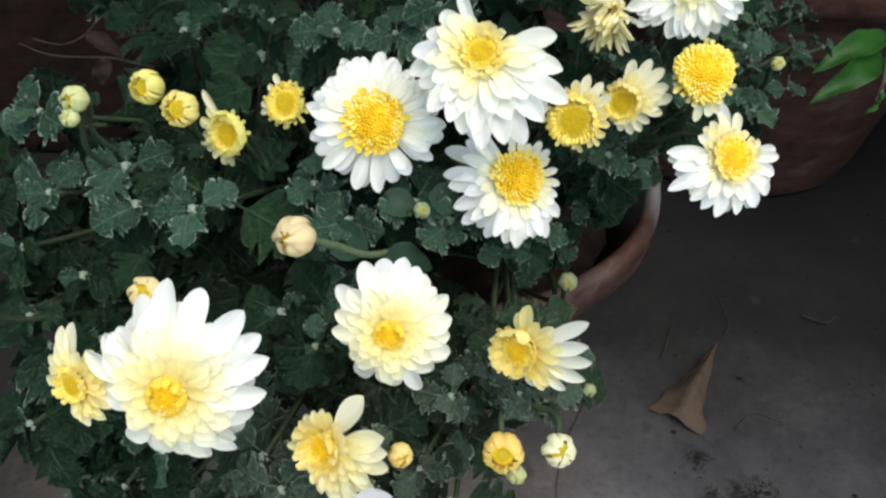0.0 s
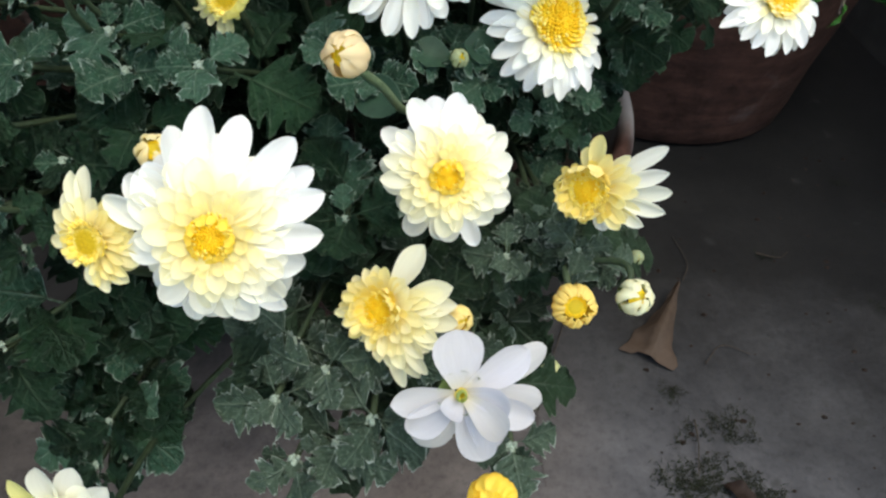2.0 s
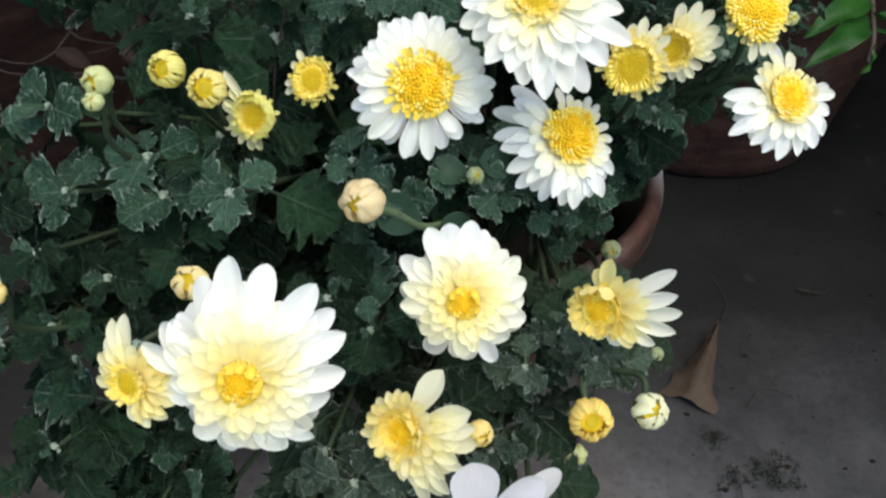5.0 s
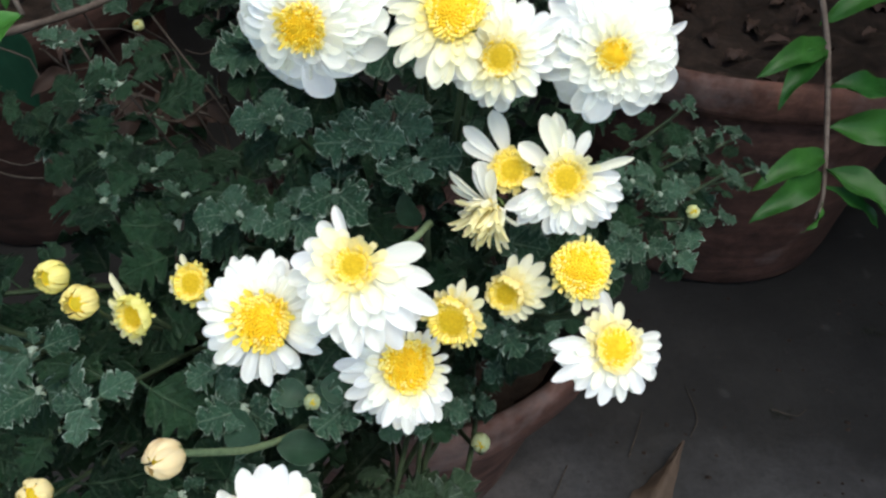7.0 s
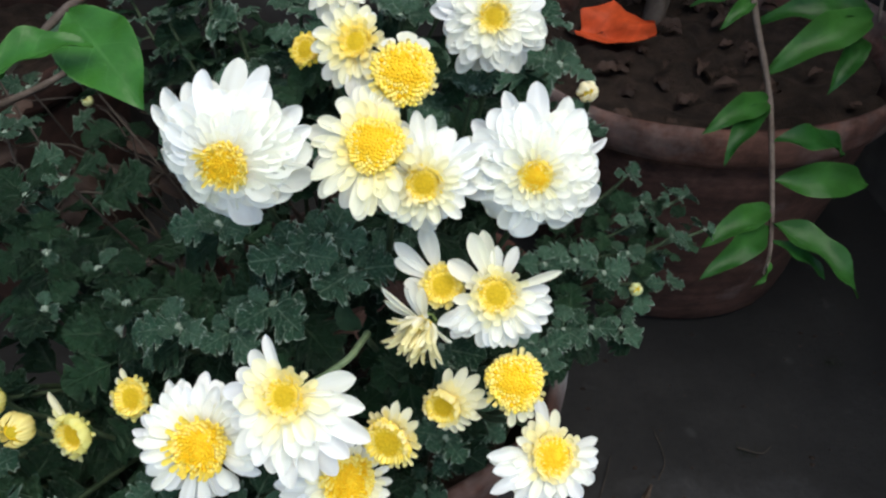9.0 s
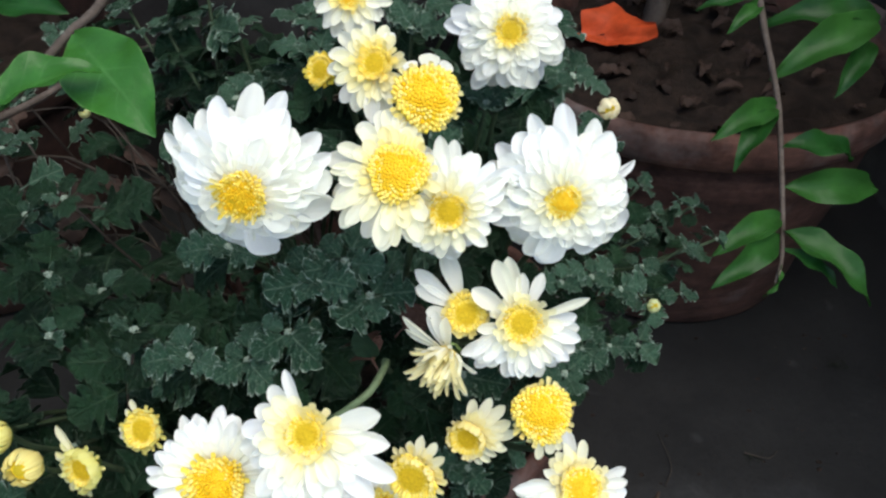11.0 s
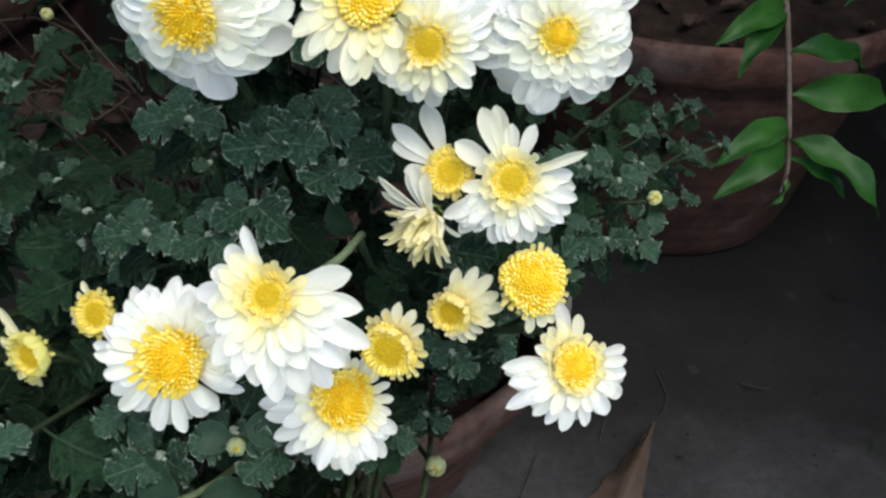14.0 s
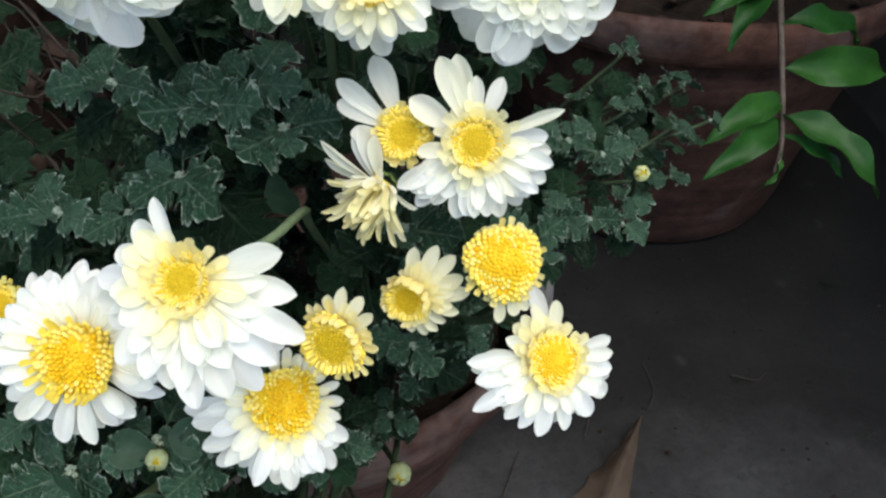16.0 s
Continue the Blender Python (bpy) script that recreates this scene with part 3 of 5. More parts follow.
def tip_mesh():
    """A knot of tiny downy leaves and buds at the end of a shoot, of unit radius."""
    verts, faces = [], []
    for q in range(7):
        w, far = 2.4 * q, 0.0 if q == 0 else 0.62
        at, r = Vector((far * math.cos(w), far * math.sin(w), 0.25 if q == 0 else 0.1 * (q % 3))), 0.5 if q == 0 else 0.3 + 0.05 * (q % 3)
        start = len(verts)
        for i in range(5):
            lat = math.pi * i / 4
            for k in range(6):
                lon = 2 * math.pi * k / 6
                verts.append(at + r * Vector((math.sin(lat) * math.cos(lon), math.sin(lat) * math.sin(lon), 1.3 * math.cos(lat))))
        for i in range(4):
            for k in range(6):
                n = (k + 1) % 6
                faces.append((start + i * 6 + k, start + i * 6 + 6 + k, start + i * 6 + 6 + n, start + i * 6 + n))
    return mesh_of("shoot_tip", verts, faces, YOUNG_TIP)


SHOOT_TIP = tip_mesh()
# oval leaf darkened further: shade at the far pot put into the colour
SHADE_LEAF = leaf_material("painted_shade_leaf", (0.0025, 0.012, 0.007), (0.005, 0.019, 0.011), (0.01, 0.03, 0.018), (0.008, 0.026, 0.016), 0.8, 4.0, 0.1, sheen=0.02)
OVAL_LEAF = leaf_material("oval_mum_leaf", (0.012, 0.031, 0.017), (0.02, 0.044, 0.026), (0.09, 0.13, 0.10), (0.035, 0.062, 0.04), 0.5, 4.0, 0.22)
WITHERED = lobed("withered_leaf", BROWN_LEAF, 4, wide=0.8)


CURLED = [blade_mesh("withered_leaf", CURLED_LEAF, 0.2 + 0.05 * i, 1.1 + 0.5 * i, 0.9 - 0.5 * i, 12, i, 0.05 + 0.02 * i) for i in range(4)]


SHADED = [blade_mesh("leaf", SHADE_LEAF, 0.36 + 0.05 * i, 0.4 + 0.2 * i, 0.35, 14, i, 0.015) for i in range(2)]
OVAL = [blade_mesh("leaf", OVAL_LEAF, 0.34 + 0.05 * i, 0.4 + 0.2 * i, 0.35, 14, i, 0.015) for i in range(3)]


def leaf_pose(place, way, up, length):
    x = Vector(way).normalized()
    z = Vector(up) - x * x.dot(Vector(up))
    z.normalize()
    y = z.cross(x)
    return Matrix.Translation(place) @ Matrix((x, y, z)).transposed().to_4x4() @ Matrix.Scale(length, 4)


def shoot(plant, root, tip, size, seed, leaves=15, bare=0.35, tuft=6, young=True, dry=False, pale=0.0, dusty_lit=False, dull=False):
    """A stem from root to tip, leafy from bare upwards, ending in a tuft of small leaves."""
    rng = random.Random(seed)
    grown, fresh = (DUSTY_LEAVES, DUSTY_YOUNGS) if dusty_lit else (MUM_LEAVES, YOUNG_LEAVES)
    root, tip = Vector(root), Vector(tip)
    mid = root.lerp(tip, 0.5) + Vector((rng.uniform(-0.012, 0.012), rng.uniform(-0.012, 0.012), 0.025 + rng.uniform(0, 0.02)))
    way = [root, mid, tip]
    if dry:
        sway = [Vector((rng.uniform(-0.04, 0.04), rng.uniform(-0.04, 0.04), rng.uniform(-0.07, 0.0))) for _ in range(3)]
        way = [root] + [root.lerp(tip, 0.28 * (q + 1)) + sway[q] for q in range(3)] + [tip]
    line = bezier(way, 4 if dry else 9)
    under("stem", tube_mesh("stem", line, 0.0012 if dry else 0.0016, 0.0008 if dry else 0.0010, DARK_TWIG if dry else DARK_STEM, 6, 0.06), plant)
    last = (line[-1] - line[-2]).normalized()
    twist = rng.uniform(0, 6.28)
    for i in range(leaves):
        s = bare + (1 - bare) * (i + 0.5) / leaves
        at = line[min(int(s * (len(line) - 1)), len(line) - 1)]
        twist += 2.4 + rng.uniform(-0.4, 0.4)
        out = Vector((math.cos(twist), math.sin(twist), 0))
        out = out - last * out.dot(last) * 0.6 + Vector((0, -0.25, rng.uniform(-0.25, 0.45)))
        up = Vector((rng.uniform(-1.0, 1.0), -0.25 + rng.uniform(-0.85, 0.7), 0.85))
        length = size * rng.uniform(0.75, 1.35) * (1.15 - 0.3 * s)
        under("leaf", rng.choice(fresh if rng.random() < pale else grown), plant, leaf_pose(at, out, up, length))
    for i in range(tuft):
        w = twist + i * 2.4
        out = Vector((math.cos(w), math.sin(w), 0)) * 0.9 + last * (0.35 + 0.12 * i)
        up = last * 1.2 - Vector((math.cos(w), math.sin(w), 0)) * 0.5 + Vector((0, -0.3, 0.3))
        # dull shoots take grown, darker leaves here, standing in for shade
        under("leaf", rng.choice(fresh if young and not (dull and i < 4) else grown), plant, leaf_pose(line[-1], out, up, size * (0.72 - 0.09 * i)))
    if young:
        under("shoot_tip", SHOOT_TIP, plant, Matrix.Translation(line[-1] + 0.05 * size * last) @ frame_from(last) @ Matrix.Scale(size * rng.uniform(0.06, 0.1), 4))


def stalk(plant, head_place, a, b, root, seed, r=0.0013, drop=0.03, via=None, mat=None):
    """The stem that carries a flower head, leaving it from behind; via: a bend that it goes by."""
    rng = random.Random(seed)
    p, root = Vector(head_place), Vector(root)
    back = -(TOWARDS + a * RIGHT + b * UPWARD).normalized()
    neck = p + back * 0.005
    bend = Vector(via[-1]) if via else p + back * 0.02 + Vector((0, 0.004, -drop * 0.8))
    low = bend.lerp(root, 0.45) + Vector((rng.uniform(-0.01, 0.01), 0.012, 0.012 if via else -0.012))
    under("stem", tube_mesh("stem", bezier([neck, *(via[:-1] if via else ()), bend, low, root], 8), r, r * 1.15, mat or DARK_STEM, 7, 0.04), plant)


# ---- the setting ----
def box_mesh(name, x0, x1, y0, y1, z0, z1, mat):
    v = [(x, y, z) for x in (x0, x1) for y in (y0, y1) for z in (z0, z1)]
    return mesh_of(name, v, [(0, 1, 3, 2), (4, 6, 7, 5), (0, 4, 5, 1), (2, 3, 7, 6), (0, 2, 6, 4), (1, 5, 7, 3)], mat, smooth=False)


def ground_mesh():
    """A slightly uneven concrete sheet, finer near the pots."""
    verts, faces, n = [], [], 90
    ticks = [math.copysign(abs(i / (n / 2) - 1) ** 2.2, i / (n / 2) - 1) * 12 for i in range(n + 1)]
    for y in ticks:
        for x in ticks:
            h = 0.0025 * noise.noise((x * 6, y * 6, 1.0)) if abs(x) < 2 and abs(y) < 2 else 0.0
            verts.append((x + 0.1, y + 0.5, h))
    for j in range(n):
        for i in range(n):
            p = j * (n + 1) + i
            faces.append((p, p + 1, p + n + 2, p + n + 1))
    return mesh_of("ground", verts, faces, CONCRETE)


tagged(new("ground", ground_mesh()), "grey stained concrete floor, dusty in front, darkened behind for shade", "ground", kind="structure")
# three walls and a slab added out of view, only to shade the yard
tagged(new("wall_back", box_mesh("wall_back", -2.4, 1.6, 1.4, 1.6, -0.02, 2.2, PLASTER)), "unseen wall added behind the pots to block sky light", "wall", kind="structure")
tagged(new("wall_right", box_mesh("wall_right", 0.66, 0.8, 0.12, 1.395, -0.02, 1.04, PLASTER)), "unseen wall added beside the pots to shade the floor", "wall", kind="structure")
tagged(new("wall_left", box_mesh("wall_left", -0.86, -0.72, 0.1, 1.395, -0.02, 1.04, PLASTER)), "unseen wall added on the left to darken the back", "wall", kind="structure")
tagged(new("ceiling", box_mesh("ceiling", -2.4, 1.6, 0.7, 1.4, 1.05, 1.17, PLASTER)), "unseen slab added overhead to shade the back of the yard", "ceiling", kind="structure")


def pot(place, height, top, base, label, soil_label, seed, lip=0.042, clay=None, collar=None):
    """A thick-walled clay pot: the body, the collar round its mouth, and the soil in it."""
    wall = 0.014
    r = lambda z: base + (top - 0.010 - base) * (z / height) ** 0.95  # noqa: E731
    neck = height - lip
    body = [(0.001, 0), (base * 0.95, 0), (base, 0.006)]
    body += [(r(height * k), height * k) for k in (0.1, 0.2, 0.3, 0.4, 0.5, 0.6, 0.7)]
    body += [(r(neck), neck), (r(neck) - wall, neck), (r(height * 0.5) - wall, height * 0.5), (0.001, height * 0.45)]
    rim = [(r(neck) - wall, neck + 0.0004), (r(neck) + 0.002, neck + 0.0004), (top - 0.003, neck + 0.006), (top, neck + 0.013), (top + 0.0015, height - 0.012)]
    rim += [(top, height - 0.005), (top - 0.004, height), (top - 0.008, height - 0.001), (top - 0.011, height - 0.006), (top - 0.013, neck + 0.012)]
    thing = new("flower_pot", None)
    thing.location = place
    tagged(thing, label, "flower pot", "clay pots")
    under("pot_body", lathe_mesh("pot_body", body, clay or TERRACOTTA, 72, 0.03, seed), thing)
    under("rim", lathe_mesh("rim", rim, collar or RIM_CLAY, 72, 0.03, seed), thing)
    verts, faces, rings = [], [], 14
    fill = top - 0.015
    for a in range(rings + 1):
        for s in range(40):
            w = 2 * math.pi * s / 40
            q = fill * a / rings
            x, y = q * math.cos(w), q * math.sin(w)
            verts.append((x, y, height - 0.038 + 0.012 * noise.noise((x * 30, y * 30, seed)) + 0.008 * noise.noise((x * 90, y * 90, seed))))
    for a in range(rings):
        for s in range(40):
            q = (s + 1) % 40
            faces.append((a * 40 + s, a * 40 + 40 + s, a * 40 + 40 + q, a * 40 + q))
    soil = new("soil", mesh_of("soil", verts, faces, SOIL))
    soil.location = place
    tagged(soil, soil_label, "soil", kind="stuff")
    return thing


pot((0.002, 0.438, 0), 0.230, 0.155, 0.086, "round terracotta flower pot with a limed, partly greyed rim", "dark potting soil under the chrysanthemums", 1, collar=GREYED_CLAY)
pot((0.35, 0.785, 0), 0.285, 0.205, 0.148, "wide terracotta pot with a thick worn rim", "dark soil strewn with withered leaves", 2)
pot((-0.46, 0.86, 0), 0.285, 0.185, 0.14, "clay pot at the back, darkened in colour for shade", "dark soil in the far pot", 3, clay=SHADED_CLAY, collar=SHADED_CLAY)


# ---- chrysanthemum plants in the front pot ----
def plant(label):
    ob = new("chrysanthemum_plant", None)
    ob.location = (0, 0, 0)
    return tagged(ob, label, "flowering plant", "chrysanthemums in the pot")


front = plant("bushy chrysanthemum with large white and cream flowers")
middle = plant("chrysanthemum crowded with white and yellow-centred flowers")
rear = plant("tall chrysanthemum with large snow-white double flowers")
left = plant("leafy chrysanthemum with yellow half-open buds")
trailing = plant("grey-green chrysanthemum trailing over the pot's rim")
low = plant("leafy chrysanthemum hanging low beside the pot")
back = plant("dark leafy chrysanthemum without flowers")
dim = plant("tall shaded chrysanthemum with broad dull leaves")
side = plant("small chrysanthemum with fine toothed leaves")
ROOT_W, ROOT_B, ROOT_S = (-0.05, 0.36, 0.186), (-0.04, 0.45, 0.186), (0.05, 0.345, 0.186)

ROOT_F, ROOT_M, ROOT_R, ROOT_L, ROOT_T = (0.0, 0.34, 0.186), (0.03, 0.37, 0.186), (0.035, 0.42, 0.186), (-0.04, 0.38, 0.186), (0.07, 0.41, 0.186)
WHITE_L, CREAM_L, YELLOW_L = "white double flower with a yellow eye", "cream half-open flower", "small yellow flower just opening"


def flower(owner, root, place, size, disc, a, b, rings, seed, via=None, sag=None, **kw):
    bloom(owner, place, size, disc, a, b, rings, seed=seed, **kw)
    stalk(owner, place, a, b, root, seed, 0.0012, via=via or sag, mat=STEM if via else DARK_STEM)


def blades(tone, rise, *each, kind="flat"):
    """Single petals, each of (angle, length, half-width)."""
    return [(kind, 1, length, half, rise, tone, turn, 2) for turn, length, half in each]


def fringe(reach, tone=LEMON, many=22, slim=0.05, rise=18, eye=YELLOW):
    """Three rows of slim quills round the eye, yellower towards the middle."""
    return [
        ("quill", many, reach, slim, rise, tone, 0, 360),
        ("quill", many - 4, reach * 0.84, slim, rise + 12, blend(tone, eye, 0.35), 8, 360),
        ("quill", many - 8, reach * 0.66, slim, rise + 26, blend(tone, eye, 0.75), 3, 360),
    ]


def crown_rings(tone=WHITE, many=19, rise=0, slim=0.13):
    """A flat open head: four rows of white blades round a wide eye."""
    return [
        ("back", many, 1.0, slim, -14 + rise, tone, 0, 360),
        ("back", many - 1, 0.93, slim * 0.95, -6 + rise, tone, 8, 360),
        ("flat", many - 2, 0.82, slim * 0.85, 5 + rise, blend(tone, CREAM, 0.25), 3, 360),
        ("flat", many - 4, 0.68, slim * 0.7, 15 + rise, blend(tone, CREAM, 0.7), 11, 360),
    ]


LILAC = (0.64, 0.63, 0.69, 1)
TAN = (0.86, 0.75, 0.50, 1)
PALE, GREENISH = (0.72, 0.76, 0.44, 1), (0.44, 0.50, 0.30, 1)
LIME = (0.90, 0.86, 0.36, 1)
SOFT, STRAW = blend(WHITE, CREAM, 0.35), blend(CREAM, LEMON, 0.5)

# front plant
flower(front, ROOT_F, (-0.0741, 0.1171, 0.3987), 0.0258, 0.0052, -0.05, -0.26, full_rings(blend(STRAW, LEMON, 0.6), WHITE, 7, 16, 0.16, -20, 24) + blades(WHITE, -17, (95, 1.2, 0.155), (75, 1.16, 0.155), (113, 1.12, 0.14), (47, 1.14, 0.15), (30, 1.12, 0.13), (16, 1.1, 0.14), (163, 1.14, 0.14), (-57, 1.1, 0.12), (-110, 1.02, 0.12), kind="back") + [("flat", 12, 0.34, 0.06, 30, blend(STRAW, LEMON, 0.6), 0, 360), ("hood", 11, 0.2, 0.042, 30, YELLOW, 9, 360)], 1, core=2, label=WHITE_L)
flower(front, ROOT_F, (-0.0160, 0.1430, 0.3918), 0.0205, 0.0044, -0.06, -0.2, full_rings(blend(STRAW, LEMON, 0.6), SOFT, 7, 16, 0.165, -18, 24) + blades(WHITE, -16, (98, 1.16, 0.19), (112, 1.12, 0.17), (80, 1.14, 0.17), (66, 1.06, 0.15), (-68, 1.12, 0.13), kind="back") + [("flat", 11, 0.36, 0.07, 32, blend(STRAW, LEMON, 0.6), 0, 360), ("hood", 9, 0.22, 0.055, 30, YELLOW, 9, 360)], 2, core=2, label="cream double flower with a golden eye")
flower(front, ROOT_F, (-0.0354, 0.1191, 0.3672), 0.0182, 0.0050, -0.55, -0.05, blades(CREAM, 0, (54, 1.12, 0.2), (17, 1.2, 0.19), (3, 1.16, 0.16), (-12, 1.2, 0.17), (-30, 1.12, 0.14), (-64, 1.15, 0.15), (-76, 1.2, 0.12), (-52, 1.16, 0.13)) + [("flat", 8, 0.94, 0.13, 8, CREAM, -30, 110), ("flat", 8, 0.8, 0.11, 18, STRAW, -34, 130), ("flat", 9, 0.68, 0.1, 26, STRAW, -30, 170), ("flat", 12, 0.72, 0.1, 8, STRAW, 190, 200), ("flat", 12, 0.62, 0.09, 18, LEMON, 170, 260)] + fringe(0.56, LEMON, 22, 0.065, 30), 3, core=2, label=CREAM_L)
flower(front, ROOT_F, (0.0231, 0.1402, 0.3871), 0.0190, 0.0052, -0.75, -0.30, blades(SOFT, -4, (34, 1.28, 0.12), (17, 1.16, 0.12), (2, 1.2, 0.13), (-12, 1.16, 0.12), (-28, 0.95, 0.11), (-50, 0.74, 0.12), (-66, 0.66, 0.11)) + blades(LEMON, 6, (78, 0.86, 0.13), (62, 0.62, 0.1), (96, 0.62, 0.1)) + [("flat", 6, 0.88, 0.1, 10, STRAW, 8, 90), ("flat", 6, 0.72, 0.1, 20, LEMON, 4, 120)] + [("hood", 14, 0.4, 0.09, 0, LEMON, 180, 260)] + fringe(0.5, blend(LEMON, YELLOW, 0.4), 20, 0.06, 18)[:2], 4, label=CREAM_L)
flower(front, ROOT_F, (-0.1045, 0.1247, 0.3917), 0.0130, 0.0044, -0.45, -0.25, blades(CREAM, -2, (104, 1.32, 0.18), (92, 1.36, 0.18), (124, 1.05, 0.16), (143, 0.9, 0.15), (165, 0.8, 0.14), (190, 0.76, 0.14), (212, 0.74, 0.14), (-78, 1.05, 0.14), (-95, 0.86, 0.14), (-62, 0.98, 0.15)) + [("back", 6, 1.08, 0.2, -14, STRAW, -8, 120), ("back", 8, 0.95, 0.15, -4, LEMON, -10, 150), ("flat", 9, 0.8, 0.11, 8, LEMON, -10, 170), ("flat", 6, 0.88, 0.15, 4, STRAW, 130, 140)] + fringe(0.6, LEMON, 20, 0.06, 18), 5, core=1, label=YELLOW_L)
flower(front, ROOT_F, (-0.1222, 0.0874, 0.3218), 0.0196, 0.0060, -0.3, -0.5, blades(SOFT, 0, (100, 1.12, 0.2), (76, 1.08, 0.21), (48, 1.08, 0.2), (28, 1.0, 0.18), (8, 1.14, 0.17), (62, 0.9, 0.19)) + blades(LIME, 4, (130, 1.0, 0.18), (152, 0.9, 0.17), (174, 0.8, 0.15), (-14, 0.9, 0.15), (-36, 0.8, 0.14)) + [("flat", 7, 0.74, 0.15, 14, CREAM, 55, 150)] + fringe(0.56, LIME, 20, 0.07, 22), 6, sag=((-0.124, 0.105, 0.29), (-0.12, 0.17, 0.245)), label=CREAM_L)
flower(front, ROOT_F, (-0.0184, 0.0872, 0.3722), 0.0184, 0.0013, 0.0, -0.15, blades(LILAC, 2, (91, 0.86, 0.34), (28, 1.08, 0.24), (188, 0.92, 0.2), (-75, 1.06, 0.26)) + blades(LILAC, -6, (17, 1.40, 0.21), (-16, 1.28, 0.22), (-27, 1.12, 0.21), (-60, 1.06, 0.22), (-122, 1.06, 0.27), (-142, 0.88, 0.25), kind="back") + blades(LILAC, 22, (-4, 0.74, 0.19), (-42, 0.86, 0.2), (-130, 0.42, 0.17), kind="in") + [("in", 7, 0.16, 0.05, 66, (0.42, 0.50, 0.16, 1), 0, 360)], 7, core=1, label="white flower with few broad petals and a green heart")
flower(front, ROOT_F, (-0.0098, 0.0747, 0.3471), 0.0092, 0.0040, -0.45, -0.2, [("hood", 18, 0.98, 0.2, 16, YELLOW, 0, 360), ("hood", 16, 0.84, 0.18, 36, YELLOW, 10, 360), ("quill", 14, 0.6, 0.1, 50, YELLOW, 10, 360)], 8, core=1, label=YELLOW_L)
for spot, size, a, b, tone, seed in (
    ((-0.0945, 0.1610, 0.3900), 0.0052, 0.0, 0.3, STRAW, 1),
    ((-0.0133, 0.1220, 0.3571), 0.0039, 0.5, 0.0, LEMON, 2),
    ((0.0184, 0.1199, 0.3626), 0.0062, -0.1, -0.05, blend(YELLOW, LEMON, 0.6), 3),
    ((0.0349, 0.1185, 0.3661), 0.0050, 0.1, 0.1, (0.86, 0.87, 0.68, 1), 4),
    ((-0.0412, 0.1509, 0.4247), 0.0057, -0.4, -0.1, TAN, 5),
    ((0.0300, 0.1543, 0.2840), 0.0040, 0.0, -0.1, PALE, 6),
    ((0.0526, 0.1570, 0.3409), 0.0026, 0.0, -0.1, GREENISH, 7),
):
    if seed == 5:
        stalk(front, spot, 0.9, -0.2, ROOT_F, 45, 0.0012, via=((-0.0330, 0.1640, 0.4080), (-0.0253, 0.1776, 0.3898), (-0.0150, 0.2000, 0.3700)), mat=STEM)
    elif seed in (3, 4):
        stalk(front, spot, a, b, ROOT_F, 40 + seed, 0.0010, via=((spot[0], spot[1] + 0.012, spot[2] + 0.001), (0.022, 0.153, 0.350)))
    else:
        stalk(front, spot, a, b, ROOT_F, 40 + seed, 0.0009)
    bud(front, spot, size, a, b, tone, 0.35 if size > 0.0055 else 0.75, seed, opening=size > 0.006)

# middle plant
flower(middle, ROOT_M, (-0.0218, 0.2027, 0.4253), 0.0228, 0.0086, 0.0, -0.12, [("back", 22, 1.0, 0.105, -18, WHITE, 0, 360), ("back", 20, 0.95, 0.105, -8, WHITE, 8, 360), ("back", 18, 0.96, 0.1, -2, WHITE, 92, 250), ("flat", 17, 0.86, 0.095, 6, WHITE, 88, 240), ("flat", 14, 0.74, 0.085, 14, SOFT, 80, 230)] + blades(WHITE, 10, (-58, 0.74, 0.1), (-22, 0.7, 0.09), (-4, 0.66, 0.09)) + [("quill", 26, 0.5, 0.04, 30, YELLOW, 0, 360)], 11, core=2, label="white flower with a broad golden eye")
flower(middle, ROOT_M, (0.0113, 0.1992, 0.4530), 0.0240, 0.0052, -0.12, 0.16, blades(WHITE, -4, (109, 0.86, 0.08), (130, 0.8, 0.12), (152, 0.82, 0.12), (172, 0.9, 0.13), (11, 0.94, 0.15), (-11, 1.05, 0.14), (-31, 1.22, 0.145), (-14, 0.9, 0.13)) + blades(WHITE, -12, (188, 0.96, 0.13), (202, 0.9, 0.13), (-48, 1.16, 0.15), (-62, 1.3, 0.14), (-76, 1.14, 0.15), (-91, 1.18, 0.14), (-106, 1.02, 0.14), (-121, 0.86, 0.13), (216, 0.84, 0.13), (-40, 1.1, 0.14), kind="back") + [("flat", 8, 0.92, 0.13, -2, WHITE, 285, 130), ("flat", 8, 0.76, 0.12, 6, SOFT, 268, 190), ("flat", 8, 0.62, 0.1, 14, CREAM, 240, 220), ("flat", 5, 0.58, 0.1, 12, CREAM, 150, 90)] + fringe(0.42, blend(STRAW, LEMON, 0.4), 22, 0.05, 18, LEMON), 12, core=1, via=((0.0274, 0.216, 0.4475), (0.0320, 0.2285, 0.4425), (0.0335, 0.241, 0.434), (0.0315, 0.256, 0.415)), label=WHITE_L)
